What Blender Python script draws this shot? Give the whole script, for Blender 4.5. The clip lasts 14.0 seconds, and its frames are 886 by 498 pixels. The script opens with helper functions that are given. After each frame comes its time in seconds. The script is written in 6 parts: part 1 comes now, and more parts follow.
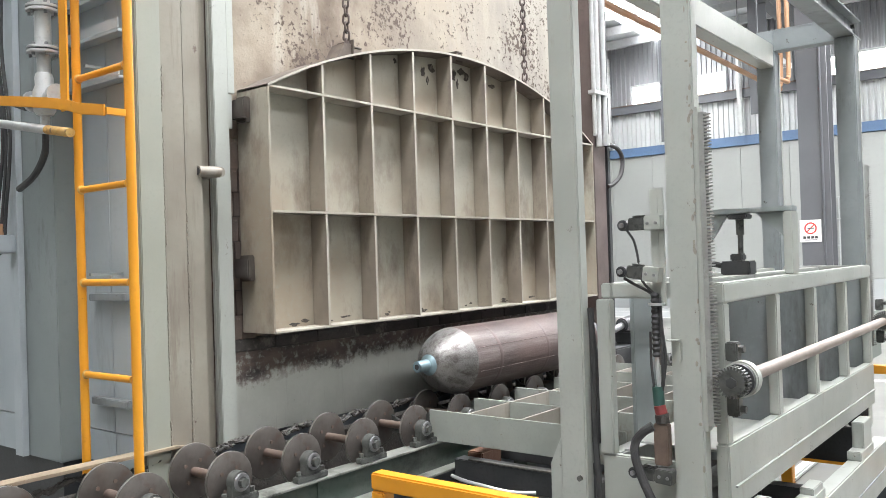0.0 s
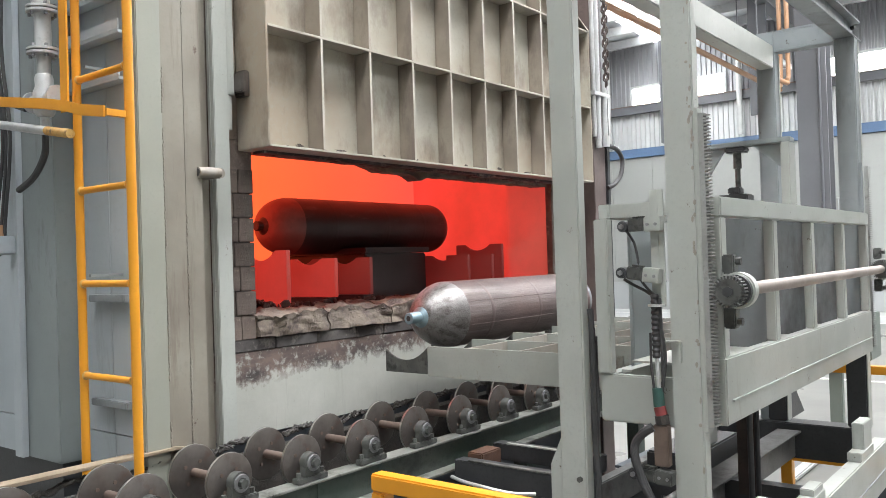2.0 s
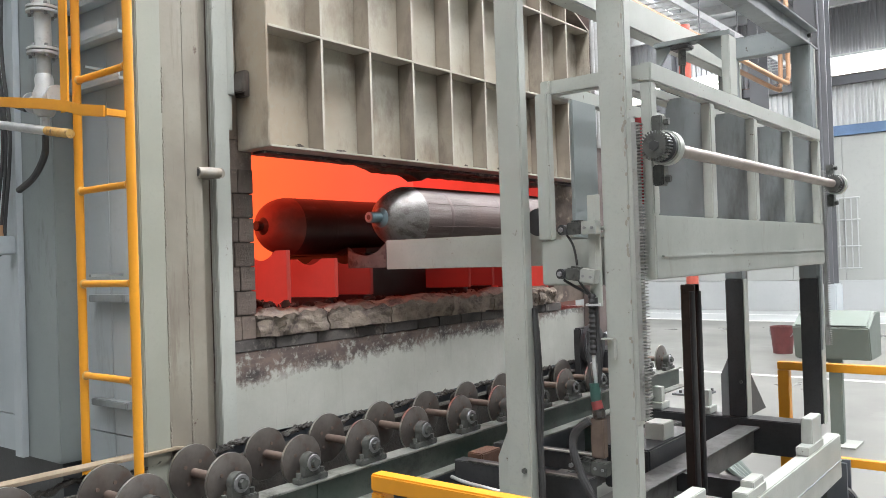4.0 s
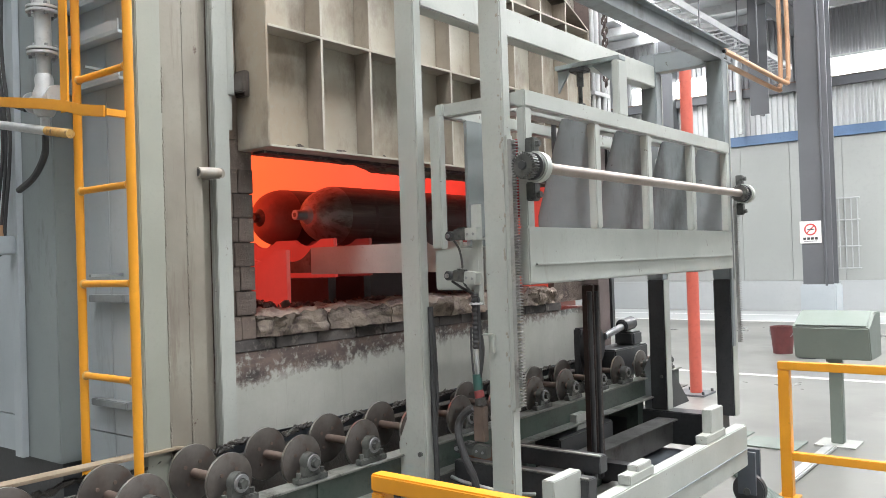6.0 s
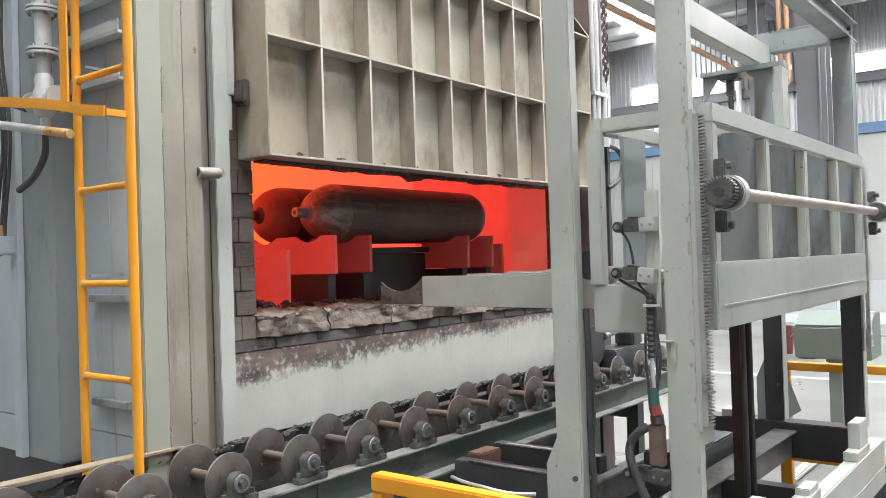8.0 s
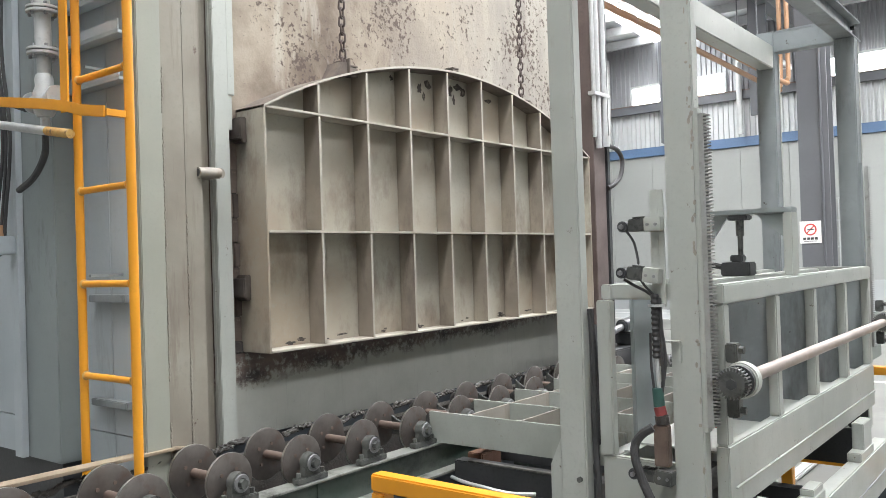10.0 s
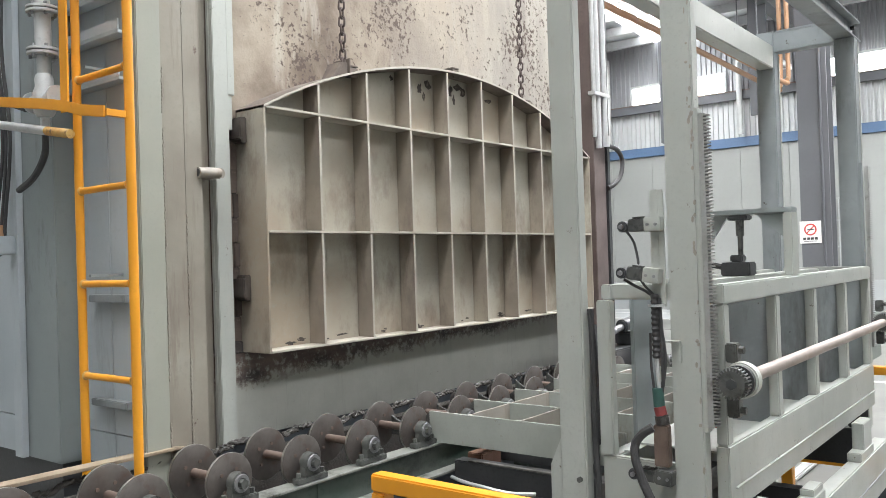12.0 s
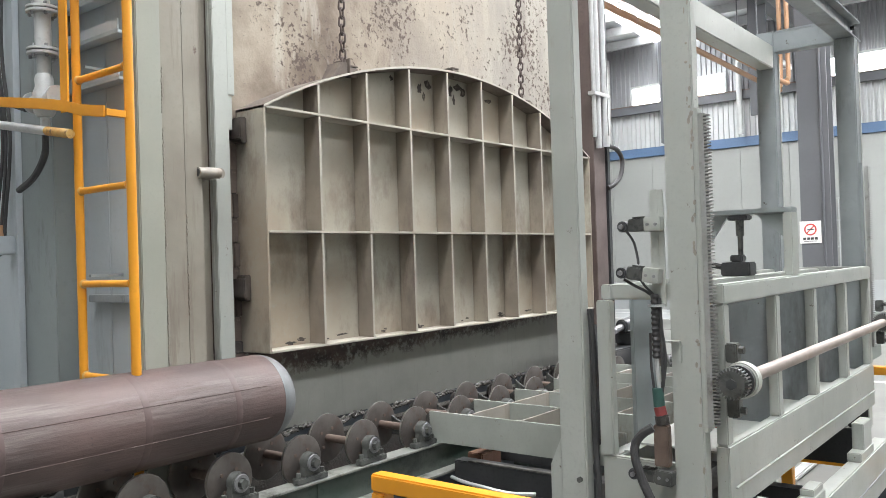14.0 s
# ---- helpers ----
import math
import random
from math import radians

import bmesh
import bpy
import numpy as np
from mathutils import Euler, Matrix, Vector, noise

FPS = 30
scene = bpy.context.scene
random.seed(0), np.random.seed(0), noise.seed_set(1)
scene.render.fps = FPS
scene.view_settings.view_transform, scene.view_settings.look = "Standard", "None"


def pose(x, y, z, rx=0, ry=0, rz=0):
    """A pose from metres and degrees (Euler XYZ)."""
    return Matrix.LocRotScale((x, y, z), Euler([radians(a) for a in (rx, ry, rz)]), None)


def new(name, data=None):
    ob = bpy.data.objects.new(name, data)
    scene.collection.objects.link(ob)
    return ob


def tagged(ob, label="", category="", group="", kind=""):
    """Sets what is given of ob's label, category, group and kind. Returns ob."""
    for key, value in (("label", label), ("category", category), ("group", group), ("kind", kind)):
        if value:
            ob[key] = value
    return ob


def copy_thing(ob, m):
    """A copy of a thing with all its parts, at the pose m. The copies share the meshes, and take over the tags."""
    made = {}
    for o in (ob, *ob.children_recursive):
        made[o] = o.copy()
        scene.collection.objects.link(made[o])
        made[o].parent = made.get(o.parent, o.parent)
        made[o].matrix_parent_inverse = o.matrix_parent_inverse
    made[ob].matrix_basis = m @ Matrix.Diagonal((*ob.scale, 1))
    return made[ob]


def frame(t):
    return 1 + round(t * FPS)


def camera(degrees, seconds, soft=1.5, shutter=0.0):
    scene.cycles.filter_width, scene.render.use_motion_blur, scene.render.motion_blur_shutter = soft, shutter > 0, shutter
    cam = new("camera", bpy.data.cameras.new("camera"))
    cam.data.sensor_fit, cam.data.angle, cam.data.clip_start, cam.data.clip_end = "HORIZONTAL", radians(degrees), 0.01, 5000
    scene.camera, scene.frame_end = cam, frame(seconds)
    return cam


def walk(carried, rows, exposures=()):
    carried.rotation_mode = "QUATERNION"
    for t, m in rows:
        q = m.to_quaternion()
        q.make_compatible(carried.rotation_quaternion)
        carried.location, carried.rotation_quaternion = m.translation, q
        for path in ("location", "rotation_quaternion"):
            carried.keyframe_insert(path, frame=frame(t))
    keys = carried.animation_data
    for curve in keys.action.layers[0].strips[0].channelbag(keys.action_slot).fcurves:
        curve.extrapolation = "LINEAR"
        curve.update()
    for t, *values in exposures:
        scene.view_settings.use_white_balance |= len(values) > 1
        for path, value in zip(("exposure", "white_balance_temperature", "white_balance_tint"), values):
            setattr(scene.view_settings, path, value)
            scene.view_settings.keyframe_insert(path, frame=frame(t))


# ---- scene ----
cam = camera(56.513, 14.0, soft=0.7)
walk(cam, [
    (0.0, pose(0, 0, 1.5, 90.615, 1.821, -51.865)),
    (1.0, pose(0, 0, 1.5, 90.615, 1.821, -51.865)),
    (1.4, pose(0, 0, 1.5, 90.688, 1.821, -51.872)),
    (14.0, pose(0, 0, 1.5, 90.70, 1.821, -51.872)),
], exposures=[(0.0, 0.44), (0.5, 0.42), (1.1, 0.30), (3.0, 0.27), (5.5, 0.27), (7.0, 0.30), (7.8, 0.40), (10.3, 0.23), (14.0, 0.23)])

# ---------------------------------------------------------------- light
world = bpy.data.worlds.new("world")
scene.world = world
world.use_nodes = True
sky = world.node_tree.nodes.new("ShaderNodeTexSky")
sky.sky_type, sky.sun_disc = "NISHITA", False
sky.sun_elevation, sky.sun_rotation = radians(50), radians(140)
bg = world.node_tree.nodes["Background"]
bg.inputs["Strength"].default_value = 0.1
world.node_tree.links.new(sky.outputs[0], bg.inputs["Color"])

ROOF_Z = 7.0          # roof height at the far wall
FAR_X = 20.5          # far gable wall
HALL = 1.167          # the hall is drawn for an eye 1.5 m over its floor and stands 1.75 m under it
FZ = -0.25            # floor level
SKYLIGHTS = [(-4.8, 460), (0.5, 2700), (8.2, 1450)]   # strips along x: y, watts


def roof_height(x):
    return ROOF_Z + (FAR_X - x) * 0.05


def area_lamp(name, size_x, size_y, watts, m, colour=(1, 1, 1)):
    data = bpy.data.lights.new(name, "AREA")
    data.shape, data.size, data.size_y = "RECTANGLE", size_x, size_y
    data.energy, data.color = watts, colour
    ob = new(name, data)
    ob.matrix_world = m
    return ob


for sy, watts in SKYLIGHTS:
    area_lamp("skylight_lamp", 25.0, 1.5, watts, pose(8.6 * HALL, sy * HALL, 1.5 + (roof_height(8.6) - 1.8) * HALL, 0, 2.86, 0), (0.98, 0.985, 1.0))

# ---------------------------------------------------------------- materials


def nodes_of(name):
    m = bpy.data.materials.new(name)
    m.use_nodes = True
    nt = m.node_tree
    return m, nt, nt.nodes["Principled BSDF"]


def noise_tex(nt, coord, scale, detail=4, rough=0.6, stretch=None):
    n = nt.nodes.new("ShaderNodeTexNoise")
    n.inputs["Scale"].default_value = scale
    n.inputs["Detail"].default_value = detail
    n.inputs["Roughness"].default_value = rough
    if stretch:
        mp = nt.nodes.new("ShaderNodeMapping")
        mp.inputs["Scale"].default_value = stretch
        nt.links.new(coord, mp.inputs["Vector"])
        coord = mp.outputs["Vector"]
    nt.links.new(coord, n.inputs["Vector"])
    return n.outputs["Fac"]


def ramp(nt, fac, lo, hi):
    r = nt.nodes.new("ShaderNodeMapRange")
    r.inputs["From Min"].default_value, r.inputs["From Max"].default_value = lo, hi
    nt.links.new(fac, r.inputs["Value"])
    return r.outputs["Result"]


def mix(nt, fac, a, b):
    n = nt.nodes.new("ShaderNodeMix")
    n.data_type = "RGBA"
    if isinstance(fac, float):
        n.inputs["Factor"].default_value = fac
    else:
        nt.links.new(fac, n.inputs["Factor"])
    for sock, v in ((n.inputs["A"], a), (n.inputs["B"], b)):
        if isinstance(v, tuple):
            sock.default_value = (*v, 1)
        else:
            nt.links.new(v, sock)
    return n.outputs["Result"]


def surface(name, base, second, rough=0.5, metal=0.0, grain=40.0, patch=3.0, bump=0.1, stain=None, stain_at=(0.58, 0.7),
            stain_stretch=None, stain_scale=4.0, rough_var=0.15, grain_stretch=None, chips=None, chips_at=(0.66, 0.7), spec=0.5, random_tint=0.0, speck=0.7):
    """A worn surface: two-scale colour variation, stains, chips, fine relief."""
    m, nt, b = nodes_of(name)
    co = nt.nodes.new("ShaderNodeTexCoord").outputs["Object"]
    g = noise_tex(nt, co, grain, 5, 0.65, grain_stretch)
    p = noise_tex(nt, co, patch, 4, 0.55)
    c = mix(nt, ramp(nt, p, 0.35, 0.65), base, second)
    dark = tuple(v * speck for v in base)
    c = mix(nt, ramp(nt, g, 0.52, 0.82), c, dark)
    if stain:
        s = noise_tex(nt, co, stain_scale, 6, 0.7, stain_stretch)
        c = mix(nt, ramp(nt, s, *stain_at), c, stain)
    if chips:
        s = noise_tex(nt, co, 14.0, 5, 0.75)
        c = mix(nt, ramp(nt, s, *chips_at), c, chips)
    if random_tint:
        info = nt.nodes.new("ShaderNodeObjectInfo")
        hsv = nt.nodes.new("ShaderNodeHueSaturation")
        nt.links.new(ramp(nt, info.outputs["Random"], -0.5 / random_tint, 0.5 / random_tint), hsv.inputs["Value"])
        r = nt.nodes.new("ShaderNodeMapRange")
        r.inputs["To Min"].default_value, r.inputs["To Max"].default_value = 1 - random_tint, 1 + random_tint
        nt.links.new(info.outputs["Random"], r.inputs["Value"])
        nt.links.new(r.outputs["Result"], hsv.inputs["Value"])
        nt.links.new(c, hsv.inputs["Color"])
        c = hsv.outputs["Color"]
    nt.links.new(c, b.inputs["Base Color"])
    rr = nt.nodes.new("ShaderNodeMapRange")
    rr.inputs["To Min"].default_value, rr.inputs["To Max"].default_value = max(0.02, rough - rough_var), min(1, rough + rough_var)
    nt.links.new(p, rr.inputs["Value"])
    nt.links.new(rr.outputs["Result"], b.inputs["Roughness"])
    b.inputs["Metallic"].default_value = metal
    b.inputs["Specular IOR Level"].default_value = spec
    if bump:
        bp = nt.nodes.new("ShaderNodeBump")
        bp.inputs["Strength"].default_value = bump
        bp.inputs["Distance"].default_value = 0.01
        nt.links.new(g, bp.inputs["Height"])
        nt.links.new(bp.outputs["Normal"], b.inputs["Normal"])
    return m


def glowing(name, base, colour, strength, patch=2.5, dim=0.6, cooler=None):
    """Hot refractory that gives off its own light."""
    m, nt, b = nodes_of(name)
    co = nt.nodes.new("ShaderNodeTexCoord").outputs["Object"]
    p = noise_tex(nt, co, patch, 5, 0.6)
    b.inputs["Base Color"].default_value = (*base, 1)
    b.inputs["Roughness"].default_value = 0.9
    c = mix(nt, ramp(nt, p, 0.35, 0.65), colour, tuple(v * dim for v in colour))
    if cooler:      # the far end is cooler than the burner end
        sep = nt.nodes.new("ShaderNodeSeparateXYZ")
        nt.links.new(nt.nodes.new("ShaderNodeNewGeometry").outputs["Position"], sep.inputs[0])
        c = mix(nt, ramp(nt, sep.outputs["X"], 3.9, 6.3), c, cooler)
    nt.links.new(c, b.inputs["Emission Color"])
    b.inputs["Emission Strength"].default_value = strength
    return m


PAINT = surface("grey_green_paint", (0.40, 0.418, 0.39), (0.335, 0.352, 0.325), 0.42, 0, 60, 2.0, 0.03, (0.25, 0.225, 0.185), (0.60, 0.84), (1, 1, 0.3), 5, chips=(0.13, 0.10, 0.085), chips_at=(0.652, 0.70), speck=0.84)
FORK = surface("scuffed_grey_green_fork_paint", (0.37, 0.39, 0.36), (0.30, 0.32, 0.29), 0.45, 0, 60, 3, 0.04, (0.20, 0.15, 0.11), (0.58, 0.8), (2, 2, 1), 7, chips=(0.17, 0.11, 0.08), chips_at=(0.66, 0.71), speck=0.8)
GUIDE_BROWN = surface("heat_browned_guide_steel", (0.15, 0.115, 0.108), (0.10, 0.078, 0.073), 0.5, 0.15, 40, 3, 0.1, (0.28, 0.25, 0.23), (0.62, 0.8), (2, 2, 0.2), 5)
# dirty blue-grey; its dark tone also carries the shade on the carriage webs
PAINT_STAINED_SHADED = surface("stained_shaded_blue_grey_paint", (0.25, 0.275, 0.285), (0.18, 0.20, 0.21), 0.45, 0, 40, 2.2, 0.05, (0.085, 0.085, 0.085), (0.52, 0.74), (1, 1, 0.25), 4, chips=(0.07, 0.06, 0.055), chips_at=(0.66, 0.71), speck=0.85)
CHAIN_COVER = surface("dusty_tan_sheet", (0.30, 0.24, 0.17), (0.20, 0.155, 0.11), 0.6, 0, 50, 4, 0.1, (0.09, 0.07, 0.055), (0.55, 0.7), (0.4, 2, 2), 8)
PAINT_WARM = surface("heat_aged_paint", (0.33, 0.305, 0.265), (0.25, 0.23, 0.20), 0.5, 0, 50, 2.0, 0.05, (0.20, 0.16, 0.13), (0.56, 0.8), (2, 2, 0.35), 6, chips=(0.14, 0.09, 0.07), chips_at=(0.70, 0.73), speck=0.8)
PAINT_SEAM = surface("grey_green_column_paint", (0.305, 0.312, 0.272), (0.255, 0.26, 0.222), 0.42, 0, 60, 1.6, 0.03, (0.24, 0.20, 0.155), (0.60, 0.86), (1.5, 1.5, 0.22), 4, chips=(0.15, 0.11, 0.085), chips_at=(0.72, 0.75), speck=0.86)
PAINT_BROWNED = surface("heat_browned_grey_paint", (0.275, 0.258, 0.218), (0.205, 0.182, 0.15), 0.5, 0, 50, 2.4, 0.06, (0.15, 0.115, 0.09), (0.54, 0.76), (3.2, 3.2, 0.3), 5, chips=(0.10, 0.07, 0.055), chips_at=(0.68, 0.72), speck=0.78)
WORN_YELLOW = surface("worn_yellow_paint", (0.55, 0.27, 0.04), (0.62, 0.42, 0.16), 0.5, 0, 60, 14, 0.08, (0.16, 0.10, 0.05), (0.52, 0.66), None, 22)
PAINT_COOL = surface("blue_grey_paint", (0.42, 0.46, 0.485), (0.35, 0.39, 0.415), 0.45, 0, 40, 1.4, 0.03, (0.24, 0.25, 0.25), (0.6, 0.85), (1, 1, 0.25), 4, speck=0.88)
PAINT_DARK = surface("dark_blue_grey_paint", (0.245, 0.275, 0.275), (0.20, 0.225, 0.23), 0.45, 0, 40, 1.4, 0.04, (0.08, 0.08, 0.08), (0.6, 0.8), (1, 1, 0.3), 5, speck=0.88)
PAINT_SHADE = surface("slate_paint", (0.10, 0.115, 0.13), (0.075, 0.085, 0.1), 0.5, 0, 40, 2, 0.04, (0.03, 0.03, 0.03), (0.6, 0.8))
YELLOW = surface("safety_yellow_paint", (0.72, 0.315, 0.022), (0.62, 0.26, 0.018), 0.38, 0, 50, 3, 0.03, (0.28, 0.15, 0.04), (0.63, 0.8), None, 9, chips=(0.10, 0.07, 0.05), chips_at=(0.70, 0.73), speck=0.88)
DOOR_STEEL = surface("heat_stained_steel", (0.435, 0.42, 0.36), (0.355, 0.30, 0.235), 0.55, 0.15, 45, 1.8, 0.06, (0.17, 0.13, 0.105), (0.50, 0.72), (1.2, 1.2, 0.6), 2.6, chips=(0.06, 0.045, 0.04), chips_at=(0.72, 0.75), speck=0.8)
DOOR_TOP = surface("dusty_scorched_door_steel", (0.17, 0.14, 0.118), (0.11, 0.09, 0.078), 0.75, 0.1, 60, 5, 0.12, (0.09, 0.07, 0.06), (0.5, 0.68), None, 9)
STAIN_FLAKE = surface("burnt_flaking_paint", (0.05, 0.043, 0.04), (0.10, 0.085, 0.075), 0.8, 0.1, 70, 20, 0.3, (0.24, 0.21, 0.18), (0.54, 0.62), None, 40)
DOOR_EDGE = surface("worn_steel_edge", (0.48, 0.455, 0.40), (0.37, 0.335, 0.285), 0.5, 0.2, 60, 4, 0.06, (0.18, 0.14, 0.11), (0.6, 0.75))
def pitted(name):
    """Weathered castable: cream ground, brown clouds, pits that gather in patches, pale runs."""
    m, nt, b = nodes_of(name)
    co = nt.nodes.new("ShaderNodeTexCoord").outputs["Object"]
    cloud = noise_tex(nt, co, 1.5, 5, 0.62)
    region = noise_tex(nt, co, 2.2, 4, 0.55, (1, 1, 0.9))
    fine = noise_tex(nt, co, 30.0, 5, 0.7)
    runs = noise_tex(nt, co, 5.0, 5, 0.62, (1.3, 1, 0.3))
    spots = noise_tex(nt, co, 60.0, 2, 0.5)
    holes = noise_tex(nt, co, 11.0, 1, 0.4)
    sep = nt.nodes.new("ShaderNodeSeparateXYZ")
    nt.links.new(co, sep.inputs[0])
    c = mix(nt, ramp(nt, cloud, 0.40, 0.60), (0.36, 0.31, 0.25), (0.165, 0.128, 0.10))
    c = mix(nt, ramp(nt, runs, 0.52, 0.68), c, (0.43, 0.395, 0.34))
    # the far half was patched with paler castable
    tide = nt.nodes.new("ShaderNodeMath")
    tide.operation = "MULTIPLY_ADD"
    nt.links.new(cloud, tide.inputs[0])
    tide.inputs[1].default_value = 3.0
    nt.links.new(sep.outputs["X"], tide.inputs[2])
    c = mix(nt, ramp(nt, tide.outputs[0], 0.9, 2.3), c, mix(nt, ramp(nt, runs, 0.40, 0.66), (0.40, 0.37, 0.325), (0.29, 0.265, 0.235)))
    c = mix(nt, ramp(nt, holes, 0.80, 0.815), c, (0.06, 0.05, 0.045))
    add = nt.nodes.new("ShaderNodeMath")
    add.operation = "MULTIPLY_ADD"
    nt.links.new(region, add.inputs[0])
    add.inputs[1].default_value = 0.75
    nt.links.new(fine, add.inputs[2])
    pits = ramp(nt, add.outputs[0], 0.945, 1.0)
    c = mix(nt, pits, c, (0.105, 0.08, 0.066))
    c = mix(nt, ramp(nt, spots, 0.74, 0.78), c, (0.10, 0.08, 0.07))
    nt.links.new(c, b.inputs["Base Color"])
    b.inputs["Roughness"].default_value = 0.92
    bp = nt.nodes.new("ShaderNodeBump")
    bp.inputs["Strength"].default_value, bp.inputs["Distance"].default_value = 0.35, 0.01
    nt.links.new(fine, bp.inputs["Height"])
    nt.links.new(bp.outputs["Normal"], b.inputs["Normal"])
    return m


# scaled brown, darkened further for the shade on the rib sides
SHADED_RIB_STEEL = surface("scaled_shaded_rib_steel", (0.29, 0.255, 0.21), (0.195, 0.165, 0.135), 0.6, 0.15, 45, 2.5, 0.08, (0.13, 0.10, 0.085), (0.52, 0.76), (1.2, 1.2, 0.4), 4, speck=0.75)
CASTABLE = pitted("stained_castable_lining")


def sooty(name, clean, clean2, soot, edge, spread, up=1.0, slope=0.0):
    """Paint with an uneven soot border that starts at a height of its own."""
    m, nt, b = nodes_of(name)
    geo = nt.nodes.new("ShaderNodeNewGeometry").outputs["Position"]
    sep = nt.nodes.new("ShaderNodeSeparateXYZ")
    nt.links.new(geo, sep.inputs[0])
    big = noise_tex(nt, geo, 3.0, 5, 0.65)
    fine = noise_tex(nt, geo, 22.0, 6, 0.75, (0.8, 1, 0.8))
    streak = noise_tex(nt, geo, 14.0, 5, 0.7, (2.2, 1, 0.16))
    mid = noise_tex(nt, geo, 5.0, 5, 0.65, (0.8, 1, 1.6))

    def math_node(op, a, v):
        n = nt.nodes.new("ShaderNodeMath")
        n.operation = op
        for sock, x in zip(n.inputs, (a, v)):
            if isinstance(x, float):
                sock.default_value = x
            else:
                nt.links.new(x, sock)
        return n.outputs[0]
    h = math_node("SUBTRACT", sep.outputs["Z"], edge)
    h = math_node("SUBTRACT", h, math_node("MULTIPLY", math_node("SUBTRACT", sep.outputs["X"], 2.6), slope))
    h = math_node("MULTIPLY", h, up / spread)
    h = math_node("ADD", h, math_node("MULTIPLY", math_node("SUBTRACT", big, 0.5), 2.4))
    h = math_node("ADD", h, math_node("MULTIPLY", math_node("SUBTRACT", fine, 0.5), 4.2))
    h = math_node("ADD", h, math_node("MULTIPLY", math_node("SUBTRACT", streak, 0.5), 0.9))
    c = mix(nt, ramp(nt, big, 0.35, 0.65), clean, clean2)
    c = mix(nt, ramp(nt, streak, 0.58, 0.85), c, tuple(v * 0.68 for v in clean))
    rust = mix(nt, ramp(nt, mid, 0.40, 0.62), soot, (0.045, 0.038, 0.038))
    rust = mix(nt, ramp(nt, fine, 0.53, 0.64), rust, tuple(v * 0.8 for v in clean))
    c = mix(nt, ramp(nt, fine, 0.66, 0.74), c, (0.12, 0.095, 0.085))
    c = mix(nt, ramp(nt, h, -0.25, 0.45), c, rust)
    nt.links.new(c, b.inputs["Base Color"])
    b.inputs["Roughness"].default_value = 0.6
    bp = nt.nodes.new("ShaderNodeBump")
    bp.inputs["Strength"].default_value, bp.inputs["Distance"].default_value = 0.25, 0.006
    nt.links.new(fine, bp.inputs["Height"])
    nt.links.new(bp.outputs["Normal"], b.inputs["Normal"])
    return m


APRON = sooty("sooty_grey_apron_paint", (0.43, 0.435, 0.40), (0.365, 0.37, 0.335), (0.16, 0.115, 0.10), 0.955, 0.065, slope=0.035)
STAIN_PLATE = sooty("scorched_plate", (0.28, 0.235, 0.21), (0.14, 0.11, 0.10), (0.045, 0.038, 0.038), 1.04, 0.05)
BRICK = surface("firebrick", (0.15, 0.118, 0.10), (0.085, 0.066, 0.058), 0.9, 0, 60, 7, 0.5, (0.30, 0.245, 0.20), (0.56, 0.74), (1, 1, 1.5), 9, random_tint=0.35)
SOOT_BRICK = surface("soot_black_brick", (0.055, 0.05, 0.05), (0.10, 0.09, 0.085), 0.85, 0, 60, 6, 0.3, (0.33, 0.30, 0.27), (0.56, 0.70), random_tint=0.3)
SILL = surface("cracked_refractory_block", (0.27, 0.222, 0.178), (0.14, 0.113, 0.095), 0.95, 0, 45, 7, 0.9, (0.09, 0.068, 0.06), (0.50, 0.64), None, 11, random_tint=0.15)
RUBBLE = surface("scale_rubble", (0.12, 0.06, 0.05), (0.07, 0.04, 0.035), 0.95, 0, 60, 8, 0.8)
BARE = surface("worn_disc_steel", (0.175, 0.158, 0.148), (0.10, 0.086, 0.078), 0.36, 0.6, 50, 6, 0.08, (0.11, 0.075, 0.06), (0.55, 0.72), None, 10)
RACK = surface("worn_rack_steel", (0.34, 0.345, 0.33), (0.26, 0.26, 0.25), 0.45, 0.3, 60, 8, 0.1, (0.10, 0.09, 0.085), (0.55, 0.72), None, 12)
RIM = surface("polished_rim_steel", (0.55, 0.53, 0.50), (0.42, 0.40, 0.38), 0.3, 0.9, 80, 8, 0.05)
RUST = surface("rusty_shaft_steel", (0.20, 0.15, 0.125), (0.13, 0.095, 0.08), 0.55, 0.4, 60, 8, 0.15)
MAST = surface("greasy_mast_steel", (0.045, 0.035, 0.033), (0.07, 0.05, 0.045), 0.4, 0.3, 50, 5, 0.15)
CASTING = surface("greasy_bearing_casting", (0.11, 0.115, 0.108), (0.065, 0.068, 0.065), 0.45, 0.2, 60, 10, 0.15, (0.03, 0.03, 0.03), (0.5, 0.62), None, 12)
GREASE = surface("black_grease", (0.032, 0.029, 0.027), (0.055, 0.048, 0.042), 0.55, 0, 60, 20, 0.8)
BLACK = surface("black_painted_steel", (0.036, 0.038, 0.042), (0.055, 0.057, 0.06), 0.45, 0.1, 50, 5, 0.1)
GREEN_RAIL = surface("oily_dark_green_paint", (0.04, 0.068, 0.055), (0.085, 0.095, 0.085), 0.4, 0, 40, 2.0, 0.1, (0.02, 0.02, 0.02), (0.52, 0.68), (0.6, 1, 1), 5)
RAIL_TOP = surface("scuffed_rail_flange", (0.25, 0.255, 0.235), (0.15, 0.155, 0.14), 0.45, 0.2, 50, 5, 0.1, (0.05, 0.05, 0.045), (0.52, 0.66), None, 7)
CABLE = surface("black_cable_rubber", (0.03, 0.03, 0.032), (0.05, 0.05, 0.052), 0.6, 0, 60, 10, 0.1)
